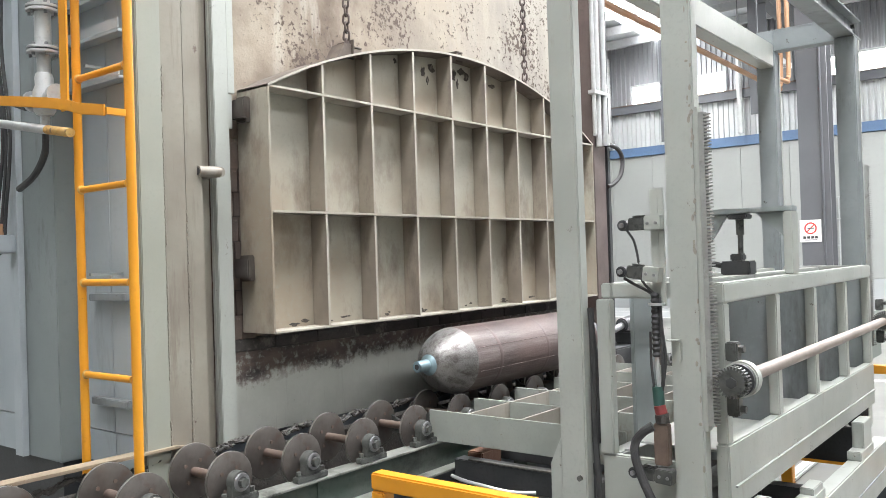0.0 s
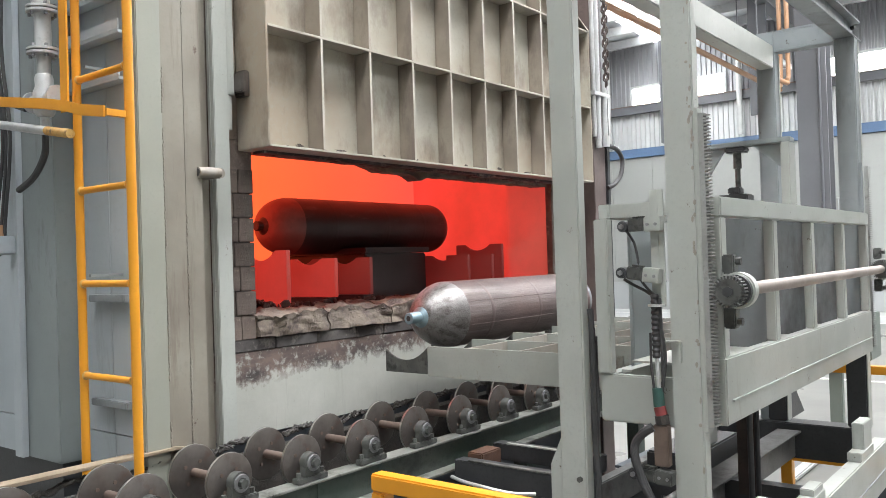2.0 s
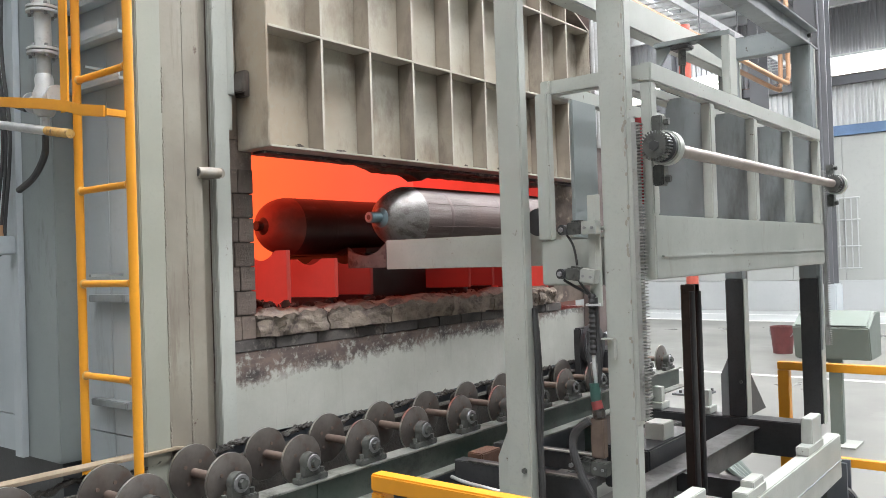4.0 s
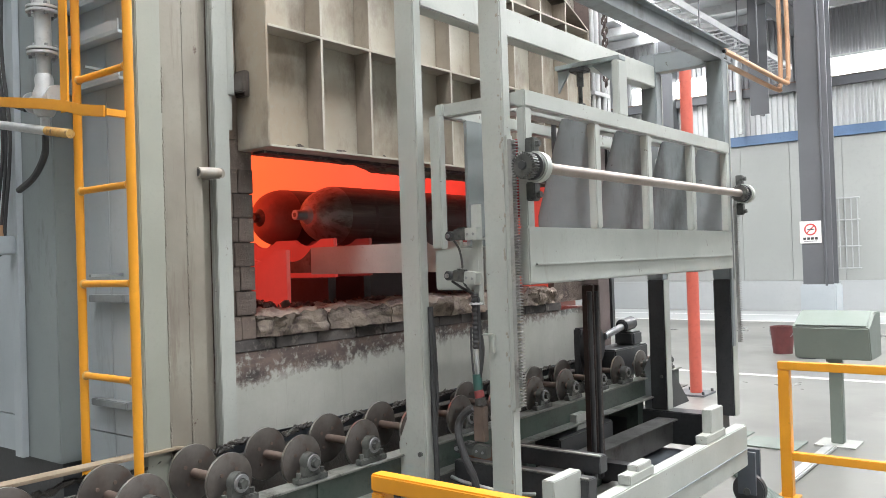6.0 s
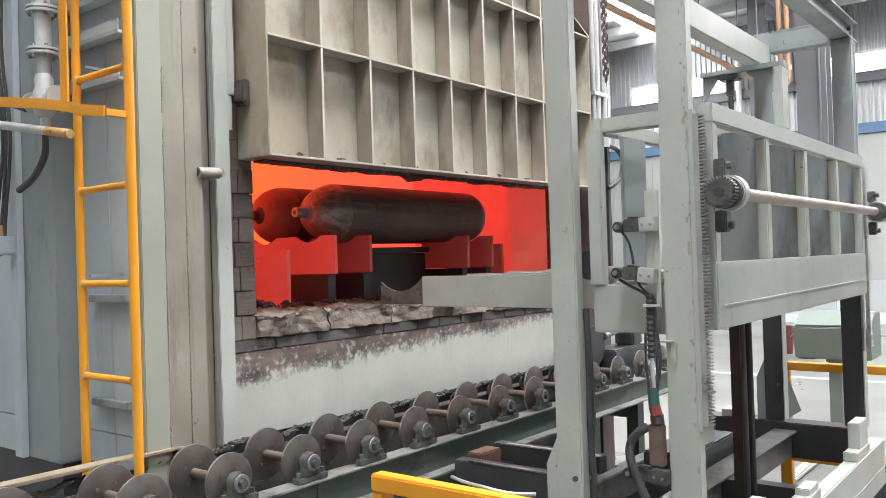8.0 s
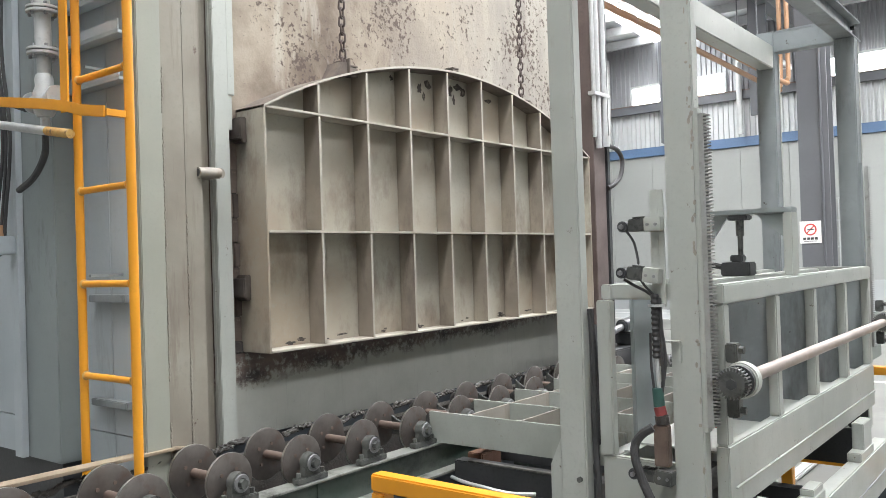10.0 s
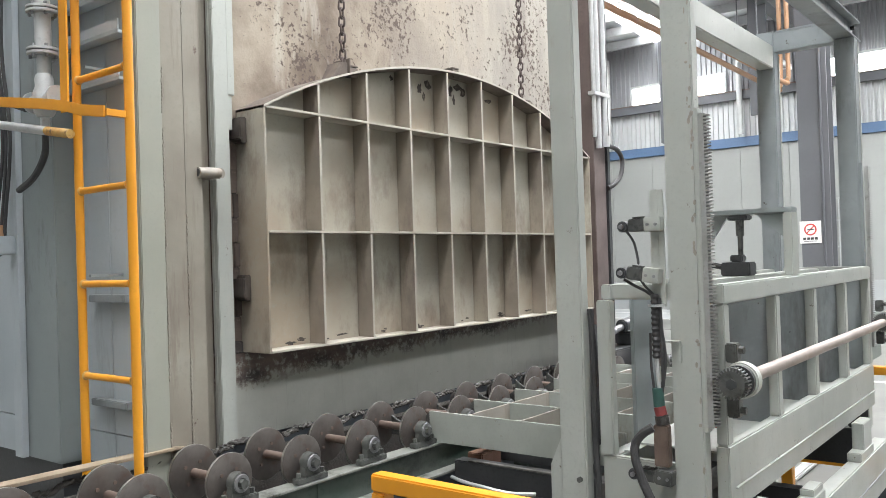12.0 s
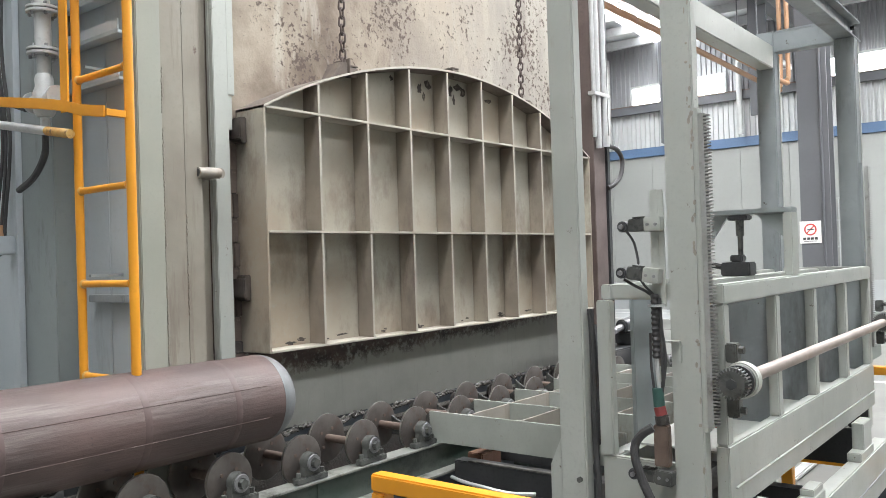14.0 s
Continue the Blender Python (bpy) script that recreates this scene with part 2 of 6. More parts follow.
HOSE_METAL = surface("braided_hose", (0.30, 0.30, 0.31), (0.22, 0.22, 0.23), 0.4, 0.7, 120, 10, 0.3)
WHITE_METAL = surface("silver_painted_casting", (0.56, 0.57, 0.57), (0.46, 0.47, 0.47), 0.35, 0.3, 60, 8, 0.08, (0.25, 0.24, 0.23), (0.62, 0.75))
CHROME = surface("ground_steel_shaft", (0.29, 0.245, 0.22), (0.21, 0.175, 0.155), 0.48, 0.3, 60, 3, 0.04, (0.30, 0.24, 0.2), (0.6, 0.8), None, 6)
CHAIN_STEEL = surface("dark_chain_steel", (0.13, 0.10, 0.09), (0.08, 0.065, 0.06), 0.5, 0.5, 60, 10, 0.1)
SHELL = surface("mill_scale_cylinder_steel", (0.135, 0.09, 0.083), (0.085, 0.063, 0.06), 0.54, 0.15, 34, 2.4, 0.2, (0.20, 0.168, 0.16), (0.52, 0.70), (0.22, 3.5, 3.5), 3, grain_stretch=(0.22, 2, 2), rough_var=0.1, chips=(0.075, 0.055, 0.055), chips_at=(0.655, 0.71), speck=0.62)
BAND = surface("dark_roll_band_steel", (0.085, 0.06, 0.058), (0.13, 0.09, 0.085), 0.52, 0.2, 40, 4, 0.05)
DOME = surface("spun_bright_dome_steel", (0.33, 0.325, 0.32), (0.20, 0.19, 0.185), 0.40, 0.6, 90, 5, 0.25, (0.12, 0.105, 0.10), (0.48, 0.64), (0.4, 2, 2), 11)
NECK = surface("blue_grey_neck_steel", (0.27, 0.38, 0.43), (0.22, 0.30, 0.34), 0.35, 0.5, 60, 8, 0.08)
BASE_END = surface("blue_grey_tempered_end", (0.20, 0.225, 0.235), (0.155, 0.155, 0.16), 0.5, 0.25, 50, 5, 0.08)
# scaled steel; the red in its colour stands in for furnace light
RED_LIT_DOME = surface("scaled_red_lit_dome_steel", (0.26, 0.13, 0.11), (0.16, 0.08, 0.07), 0.5, 0.2, 40, 3, 0.05, (0.08, 0.05, 0.05), (0.55, 0.75))
SCALE_DARK = surface("hot_scaled_steel", (0.05, 0.042, 0.042), (0.035, 0.03, 0.03), 0.42, 0.3, 40, 3, 0.05, (0.11, 0.10, 0.10), (0.60, 0.75), (0.4, 2, 2), 4)
FLOOR = surface("painted_concrete_floor", (0.175, 0.175, 0.162), (0.13, 0.13, 0.12), 0.32, 0, 18, 0.5, 0.02, (0.25, 0.25, 0.235), (0.58, 0.8), None, 1.1, spec=0.5, speck=0.88)
FLOOR_WET = surface("oily_pit_floor", (0.035, 0.035, 0.035), (0.06, 0.058, 0.055), 0.3, 0, 40, 3, 0.15)
WALL_WHITE = surface("white_insulated_panel", (0.335, 0.347, 0.333), (0.30, 0.312, 0.298), 0.5, 0, 10, 0.4, 0.0, (0.43, 0.445, 0.43), (0.7, 0.95), (1, 1, 0.15), 2, speck=0.88)
WALL_LOW = surface("scuffed_dado_panel", (0.40, 0.415, 0.415), (0.35, 0.365, 0.37), 0.5, 0, 10, 0.6, 0.0, speck=0.88)
CORRUGATED = surface("corrugated_sheet", (0.56, 0.58, 0.58), (0.50, 0.52, 0.52), 0.45, 0.2, 10, 0.5, 0.0, speck=0.88)
DARK_GREY = surface("greasy_dark_grey_steel", (0.10, 0.10, 0.098), (0.065, 0.065, 0.064), 0.45, 0.1, 50, 4, 0.1, (0.035, 0.033, 0.03), (0.52, 0.68), None, 8)
SHADED_SHEET = surface("shaded_corrugated_sheet", (0.34, 0.35, 0.36), (0.28, 0.29, 0.30), 0.5, 0.2, 10, 0.5, 0.0, speck=0.88)
ROOF_SHEET = surface("grey_roof_sheet", (0.58, 0.59, 0.61), (0.50, 0.51, 0.53), 0.5, 0.2, 8, 0.4, 0.0, speck=0.88)
PURLIN = surface("pale_purlin_paint", (0.58, 0.59, 0.60), (0.50, 0.51, 0.52), 0.5, 0.1, 10, 0.6, 0.0)
BLUE = surface("blue_trim", (0.10, 0.17, 0.29), (0.09, 0.15, 0.25), 0.45, 0, 20, 1, 0.0)
STEEL_FRAME = surface("grey_structural_paint", (0.115, 0.12, 0.13), (0.095, 0.10, 0.108), 0.5, 0, 20, 1, 0.02, speck=0.88)
RED_POLE = surface("orange_red_paint", (0.47, 0.105, 0.075), (0.41, 0.09, 0.065), 0.4, 0, 30, 2, 0.03)
RED_BUCKET = surface("dark_red_bucket_paint", (0.13, 0.035, 0.035), (0.09, 0.03, 0.03), 0.5, 0, 30, 4, 0.05)
ORANGE_PIPE = surface("orange_pipe_paint", (0.42, 0.235, 0.13), (0.36, 0.20, 0.11), 0.45, 0, 30, 2, 0.03)
CONSOLE = surface("grey_green_cabinet_paint", (0.17, 0.20, 0.178), (0.145, 0.175, 0.155), 0.45, 0, 30, 2, 0.03, speck=0.88)
GLOW_BROWN = surface("glow_brown_block", (0.15, 0.075, 0.048), (0.09, 0.045, 0.03), 0.8, 0, 30, 5, 0.3, grain_stretch=(4, 4, 0.4))
SIGN_WHITE = surface("white_sign_plate", (0.80, 0.80, 0.78), (0.76, 0.76, 0.74), 0.4, 0, 30, 2, 0.0)
SIGN_RED = surface("sign_red", (0.62, 0.06, 0.05), (0.58, 0.05, 0.05), 0.4, 0, 30, 2, 0.0)
SIGN_BLACK = surface("sign_black", (0.05, 0.05, 0.05), (0.06, 0.06, 0.06), 0.4, 0, 30, 2, 0.0)
GREEN_SLEEVE = surface("green_tape", (0.03, 0.10, 0.085), (0.03, 0.08, 0.07), 0.5, 0, 30, 8, 0.1)
RED_TAPE = surface("red_tape", (0.30, 0.05, 0.05), (0.2, 0.04, 0.04), 0.5, 0, 30, 8, 0.1)
RED_PLATE = surface("red_guard_paint", (0.42, 0.035, 0.045), (0.36, 0.03, 0.04), 0.45, 0, 30, 3, 0.05)
HOSE_GREEN = surface("dark_green_hose", (0.07, 0.10, 0.085), (0.05, 0.075, 0.065), 0.45, 0, 30, 6, 0.05)
HOT_BACK = glowing("hot_back_wall", (0.5, 0.35, 0.25), (1.0, 0.122, 0.030), 1.2, 1.2, 0.85, (0.80, 0.045, 0.042))
HOT_SIDE = glowing("hot_side_wall", (0.5, 0.35, 0.25), (0.80, 0.045, 0.045), 0.52)
# roof and left lining are out of view; glow raised to redden the domes
HOT_ROOF = glowing("hot_roof_lining", (0.5, 0.35, 0.25), (1.0, 0.09, 0.05), 1.0)
HOT_LEFT = glowing("hot_unseen_left_lining", (0.5, 0.35, 0.25), (1.0, 0.10, 0.06), 2.2)
HOT_BEAM = glowing("hot_beam_steel", (0.25, 0.12, 0.10), (0.8, 0.05, 0.04), 0.38)
HOT_BEAM_DULL = glowing("dull_red_beam_steel", (0.2, 0.10, 0.09), (0.7, 0.035, 0.03), 0.13)
HOT_HEARTH = glowing("hot_hearth_scale", (0.12, 0.06, 0.05), (0.6, 0.02, 0.012), 0.10, 14, 0.1)
WINDOW_GLASS = glowing("daylit_window_glass", (0.8, 0.8, 0.8), (1.0, 1.0, 0.98), 14, 2, 1.0)
DAY_PANEL = glowing("daylit_roof_panel", (0.8, 0.8, 0.8), (0.96, 0.98, 1.0), 7.0, 2, 0.9)

# ---------------------------------------------------------------- building helpers


def box(bm, x0, x1, y0, y1, z0, z1, m=None):
    co = [(x, y, z) for z in (z0, z1) for y in (y0, y1) for x in (x0, x1)]
    v = [bm.verts.new(m @ Vector(c) if m else c) for c in co]
    for f in ((0, 2, 3, 1), (4, 5, 7, 6), (0, 1, 5, 4), (2, 6, 7, 3), (0, 4, 6, 2), (1, 3, 7, 5)):
        bm.faces.new([v[i] for i in f])
    return bm


def boxes(*dims):
    bm = bmesh.new()
    for d in dims:
        box(bm, *d)
    return bm


def frame_of(axis):
    a = Vector(axis).normalized()
    return a.to_track_quat("Z", "Y").to_matrix().to_4x4()


def rod(bm, p, q, r, seg=16, r2=None, caps=True):
    """A round bar from p to q."""
    p, q = Vector(p), Vector(q)
    m = Matrix.Translation((p + q) / 2) @ frame_of(q - p)
    bmesh.ops.create_cone(bm, cap_ends=caps, segments=seg, radius1=r, radius2=r if r2 is None else r2, depth=(q - p).length, matrix=m)
    return bm


def rods(*specs, seg=16):
    bm = bmesh.new()
    for s in specs:
        rod(bm, *s[:3], seg, *(s[3:]))
    return bm


def lathe(bm, profile, seg, m):
    """profile: (distance along the axis z, radius); m places it."""
    rings = []
    for z, r in profile:
        if r < 1e-5:
            rings.append([bm.verts.new(m @ Vector((0, 0, z)))])
        else:
            rings.append([bm.verts.new(m @ Vector((r * math.cos(2 * math.pi * i / seg), r * math.sin(2 * math.pi * i / seg), z))) for i in range(seg)])
    for a, b in zip(rings, rings[1:]):
        for i in range(seg):
            j = (i + 1) % seg
            if len(a) == 1 and len(b) == 1:
                continue
            if len(a) == 1:
                bm.faces.new((a[0], b[j], b[i]))
            elif len(b) == 1:
                bm.faces.new((a[i], a[j], b[0]))
            else:
                bm.faces.new((a[i], a[j], b[j], b[i]))
    return bm


def prism(bm, outline, axis, lo, hi):
    """Extrudes a 2D outline along 'x', 'y' or 'z' from lo to hi; outline in the two other axes, in order."""
    def put(u, v, w):
        return {"x": (w, u, v), "y": (u, w, v), "z": (u, v, w)}[axis]
    a = [bm.verts.new(put(u, v, lo)) for u, v in outline]
    b = [bm.verts.new(put(u, v, hi)) for u, v in outline]
    bm.faces.new(a)
    bm.faces.new(b[::-1])
    n = len(a)
    for i in range(n):
        bm.faces.new((a[i], b[i], b[(i + 1) % n], a[(i + 1) % n]))
    return bm


def tube(bm, pts, r, seg=8, smooth_steps=6):
    """A bent pipe or cable through the points."""
    pts = [Vector(p) for p in pts]
    path = []
    for i in range(len(pts) - 1):
        p0, p1, p2, p3 = pts[max(0, i - 1)], pts[i], pts[i + 1], pts[min(len(pts) - 1, i + 2)]
        for k in range(smooth_steps):
            t = k / smooth_steps
            path.append(0.5 * (2 * p1 + (p2 - p0) * t + (2 * p0 - 5 * p1 + 4 * p2 - p3) * t * t + (3 * p1 - p0 - 3 * p2 + p3) * t ** 3))
    path.append(pts[-1])
    rings = []
    up = Vector((0.31, 0.17, 0.94))
    for i, p in enumerate(path):
        d = (path[min(i + 1, len(path) - 1)] - path[max(i - 1, 0)]).normalized()
        u = d.cross(up).normalized()
        if u.length < 0.1:
            u = Vector((1, 0, 0))
        v = d.cross(u).normalized()
        rings.append([bm.verts.new(p + r * (math.cos(2 * math.pi * k / seg) * u + math.sin(2 * math.pi * k / seg) * v)) for k in range(seg)])
    for a, b in zip(rings, rings[1:]):
        for k in range(seg):
            bm.faces.new((a[k], a[(k + 1) % seg], b[(k + 1) % seg], b[k]))
    bm.faces.new(rings[0])
    bm.faces.new(rings[-1])
    return bm


def finish(bm, bevel=0.0, seg=2):
    bmesh.ops.recalc_face_normals(bm, faces=bm.faces)
    if bevel:
        edges = [e for e in bm.edges if len(e.link_faces) == 2 and e.calc_face_angle() > 0.6]
        bmesh.ops.bevel(bm, geom=edges, offset=bevel, segments=seg, affect="EDGES", clamp_overlap=True)
    for f in bm.faces:
        f.smooth = True
    return bm


def mesh_of(name, bm, material, origin=(0, 0, 0), bevel=0.0, flat=False):
    finish(bm, bevel)
    bm.transform(Matrix.Translation(-Vector(origin)))
    me = bpy.data.meshes.new(name)
    bm.to_mesh(me)
    bm.free()
    me.materials.append(material)
    if flat:
        for p in me.polygons:
            p.use_smooth = False
    else:
        me.set_sharp_from_angle(angle=radians(35))
    return me


def thing(name, at, label, category, group=""):
    """A top-level thing: an Empty at its base, which carries its parts."""
    ob = new(name)
    ob.location = at
    ob.empty_display_size = 0.1
    return tagged(ob, label, category, group)


def part(name, bm, material, parent, label="", bevel=0.0):
    """One mesh under a thing or a part; bm is in the place's own metres."""
    root = parent
    while root.parent:
        root = root.parent
    ob = new(name, mesh_of(name, bm, material, root.location, bevel))
    ob.parent = parent
    return tagged(ob, label)


def whole(name, bm, material, at, label, category, kind="", group="", bevel=0.0):
    """A thing or a piece of the setting that is one mesh."""
    ob = new(name, mesh_of(name, bm, material, at, bevel))
    ob.location = at
    return tagged(ob, label, category, group, kind)


# ---------------------------------------------------------------- the hall
whole("floor", boxes((-9, 21, -10, 16, -0.2, 0.0)), FLOOR, (0, 0, 0), "pale grey painted concrete floor, slightly glossy", "floor", "structure")


def far_wall():
    w = thing("wall_east", (FAR_X, 2, 0), "white insulated panel wall with corrugated sheet above", "wall")
    tagged(w, kind="structure")
    part("panel_lower", boxes((FAR_X, FAR_X + 0.2, -10, 16, 0, 0.72)), WALL_LOW, w)
    for i in range(22):
        y = -9.4 + i * 1.15
        part("wall_panel", boxes((FAR_X + 0.01, FAR_X + 0.2, y, y + 1.143, 0.726, 4.02)), WALL_WHITE, w, bevel=0.004)
    part("blue_trim", boxes((FAR_X - 0.05, FAR_X + 0.2, -10, 16, 4.03, 4.26)), BLUE, w, "blue painted steel trim")
    bm = bmesh.new()
    n = 200
    pts = []
    for i in range(n):
        y = -10 + 26 * i / n
        for dy, d in ((0, 0), (0.05, 0), (0.065, -0.04), (0.115, -0.04)):
            pts.append((FAR_X + 0.06 + d, y + dy))
    lo = [bm.verts.new((x, y, 4.26)) for x, y in pts]
    hi = [bm.verts.new((x, y, 5.30)) for x, y in pts]
    for i in range(len(pts) - 1):
        bm.faces.new((lo[i], lo[i + 1], hi[i + 1], hi[i]))
    part("corrugated_sheet", bm, CORRUGATED, w, "pale corrugated steel sheet")
    # upper sheet: the shade under the eaves is put into its darker grey
    bm = bmesh.new()
    lo = [bm.verts.new((x, y, 5.302)) for x, y in pts]
    hi = [bm.verts.new((x, y, ROOF_Z + 0.4)) for x, y in pts]
    for i in range(len(pts) - 1):
        bm.faces.new((lo[i], lo[i + 1], hi[i + 1], hi[i]))
    part("corrugated_sheet", bm, SHADED_SHEET, w, "corrugated steel sheet under the eaves, shade put into its grey")
    box_bm = boxes((FAR_X - 0.14, FAR_X, -10, 16, 5.18, 5.40))
    part("girt", box_bm, STEEL_FRAME, w, "dark steel girt")
    part("girt_line", boxes((FAR_X - 0.16, FAR_X - 0.142, -10, 16, 5.375, 5.40)), RUST, w, "thin red pipe on the girt")
    for y in (-4.0, 2.2, 8.4, 12.5):
        part("wall_column", boxes((FAR_X - 0.34, FAR_X - 0.002, y - 0.17, y + 0.17, 4.3, ROOF_Z)), STEEL_FRAME, w)
    for y in (6.6, 5.2, 10.1):
        part("down_pipe", rods(((FAR_X - 0.2, y, 4.3), (FAR_X - 0.2, y, 6.7), 0.07), seg=12), WHITE_METAL, w)
    return w


far_wall()
whole("wall_north", boxes((-9, 21, 15.8, 16, 0, 9)), WALL_WHITE, (0, 16, 0), "plain white panel wall", "wall", "structure")
whole("wall_south", boxes((-9, 21, -10.2, -10, 0, 9)), WALL_WHITE, (0, -10, 0), "plain white panel wall", "wall", "structure")
whole("wall_west", boxes((-9.2, -9, -10, 16, 0, 9)), WALL_WHITE, (-9, 0, 0), "plain white panel wall", "wall", "structure")


def roof():
    bm = bmesh.new()
    cuts = [(-10.2, -10.2)] + [(y - 0.65, y + 0.65) for y, _ in SKYLIGHTS] + [(16, 16)]
    hi, lo = roof_height(-9.2), roof_height(20.9)
    for (_, a), (b, _) in zip(cuts, cuts[1:]):
        prism(bm, [(-9.2, hi), (20.9, lo), (20.9, lo + 0.1), (-9.2, hi + 0.1)], "y", a, b)
    whole("ceiling", bm, ROOF_SHEET, (0, 0, ROOF_Z), "grey sheet roof on purlins", "ceiling", "structure")
    bm = bmesh.new()
    for y, _ in SKYLIGHTS:
        prism(bm, [(-9.2, hi + 0.02), (20.9, lo + 0.02), (20.9, lo + 0.06), (-9.2, hi + 0.06)], "y", y - 0.65, y + 0.65)
    whole("skylight", bm, DAY_PANEL, (0, 0, ROOF_Z), "translucent daylit roof strips", "skylight", "structure")
    for i in range(28):
        x = -8.6 + i * 1.05
        z = roof_height(x) - 0.02
        bm = boxes((x - 0.03, x + 0.03, -10, 15.7, z - 0.2, z - 0.19), (x - 0.03, x - 0.022, -10, 15.7, z - 0.19, z), (x - 0.022, x + 0.03, -10, 15.7, z - 0.01, z))
        whole("purlin", bm, PURLIN, (x, 0, z - 0.2), "pale grey steel roof purlin", "purlin", "structure")
    for y in (-1.5, 5.0, 11.4):
        bm = bmesh.new()
        pts = [(-9, roof_height(-9) - 0.24), (FAR_X, roof_height(FAR_X) - 0.24), (FAR_X, roof_height(FAR_X) - 0.75), (-9, roof_height(-9) - 0.62)]
        prism(bm, pts, "y", y - 0.012, y + 0.012)
        for up, th in ((-0.24, 0.02), (-0.66, 0.02)):
            a, b = roof_height(-9) + up, roof_height(FAR_X) + up - (0.1 if up < -0.5 else 0)
            prism(bm, [(-9, a), (FAR_X, b), (FAR_X, b - th), (-9, a - th)], "y", y - 0.12, y + 0.12)
        whole("rafter", bm, STEEL_FRAME, (5, y, ROOF_Z), "grey tapered steel rafter", "rafter", "structure")


roof()


def strip_window(y0, y1, z0, z1):
    w = thing("window_1", (FAR_X, (y0 + y1) / 2, z0), "glaring daylit strip window in the far wall", "window")
    tagged(w, kind="structure")
    x = FAR_X - 0.02
    part("window_frame", boxes((x - 0.06, x - 0.002, y0 - 0.05, y1 + 0.05, z0 - 0.06, z0 - 0.001), (x - 0.06, x - 0.002, y0 - 0.05, y1 + 0.05, z1 + 0.001, z1 + 0.06),
                               (x - 0.06, x - 0.002, y0 - 0.05, y0 - 0.001, z0, z1), (x - 0.06, x - 0.002, y1 + 0.001, y1 + 0.05, z0, z1)), CORRUGATED, w)
    n = max(1, round((y1 - y0) / 0.85))
    for i in range(n):
        a = y0 + (y1 - y0) * i / n
        part("pane", boxes((x - 0.03, x - 0.01, a + 0.01, a + (y1 - y0) / n - 0.01, z0, z1)), WINDOW_GLASS, w, "bright daylit pane")


strip_window(7.0, 9.45, 5.42, 5.85)
strip_window(0.6, 4.75, 5.40, 5.82)
# added glowing strip, out of view, carrying on the window row
strip_window(-6.0, -1.0, 5.40, 5.82)


def pillar():
    p = thing("steel_column", (13.1, 3.17, 0), "dark grey steel H-column with a concrete foot", "column")
    part("flange", boxes((13.0, 13.03, 2.96, 3.38, 0.5, 7.3)), STEEL_FRAME, p)
    part("flange", boxes((13.3, 13.33, 2.96, 3.38, 0.5, 7.3)), STEEL_FRAME, p)
    part("web", boxes((13.03, 13.3, 3.16, 3.18, 0.5, 7.3)), STEEL_FRAME, p)
    part("foot", boxes((12.96, 13.37, 2.92, 3.42, 0, 0.95)), PAINT_COOL, p, "scuffed grey concrete foot", bevel=0.02)
    part("conduit", rods(((12.98, 3.05, 0.9), (12.98, 3.05, 7.2), 0.018), seg=8), STEEL_FRAME, p)
    s = thing("no_smoking_sign", (12.99, 3.25, 1.56), "white no-smoking sign with a red ring", "sign")
    part("plate", boxes((12.985, 12.998, 3.10, 3.40, 1.56, 1.89)), SIGN_WHITE, s, bevel=0.003)
    ring = bmesh.new()
    m = Matrix.Translation((12.982, 3.25, 1.765)) @ frame_of((1, 0, 0))
    lathe(ring, [(0, 0.068), (0, 0.088), (0.003, 0.088), (0.003, 0.068), (0, 0.068)], 32, m)
    box(ring, -0.001, 0.002, -0.08, 0.08, -0.008, 0.008, Matrix.Translation((12.98, 3.25, 1.765)) @ pose(0, 0, 0, -45))
    part("ring", ring, SIGN_RED, s, "red prohibition ring")
    part("cigarette", boxes((12.978, 12.983, 3.20, 3.29, 1.758, 1.772)), SIGN_BLACK, s)
    for i in range(4):
        part("text_bar", boxes((12.98, 12.984, 3.15 + i * 0.055, 3.19 + i * 0.055, 1.612, 1.648)), SIGN_BLACK, s)
    part("text_bar", boxes((12.98, 12.984, 3.16, 3.34, 1.588, 1.596)), SIGN_BLACK, s)


pillar()


def wall_grille():
    g = thing("wall_grille", (FAR_X - 0.05, 4.4, 1.0), "white steel window grille on the far wall", "grille")
    bm = bmesh.new()
    for i in range(6):
        y = 4.1 + i * 0.13
        rod(bm, (FAR_X - 0.06, y, 1.0), (FAR_X - 0.06, y, 2.6), 0.012, 6)
    for z in (1.0, 1.5, 2.1, 2.6):
        rod(bm, (FAR_X - 0.06, 4.05, z), (FAR_X - 0.06, 4.8, z), 0.015, 6)
    part("bars", bm, WALL_LOW, g)


wall_grille()


def wall_pipes():
    p = thing("overhead_pipes", (12.8, 3.5, 3.85), "orange-brown painted pipes hung from the roof", "pipe")
    for y, z in ((3.43, 3.92), (3.54, 3.83)):
        bm = bmesh.new()
        tube(bm, [(6.5, y + 0.1, z + 0.1), (9.5, y + 0.03, z + 0.04), (12.4, y, z), (12.72, y, z + 0.06), (12.8, y, z + 0.3), (12.8, y, 5.5), (12.8, y, roof_height(12.8))], 0.034, 10)
        part("pipe", bm, ORANGE_PIPE, p)
    for x in (7.0, 9.6, 11.8):
        part("hanger", rods(((x, 3.56, 4.1), (x, 3.56, roof_height(x)), 0.008), seg=6), STEEL_FRAME, p)


wall_pipes()


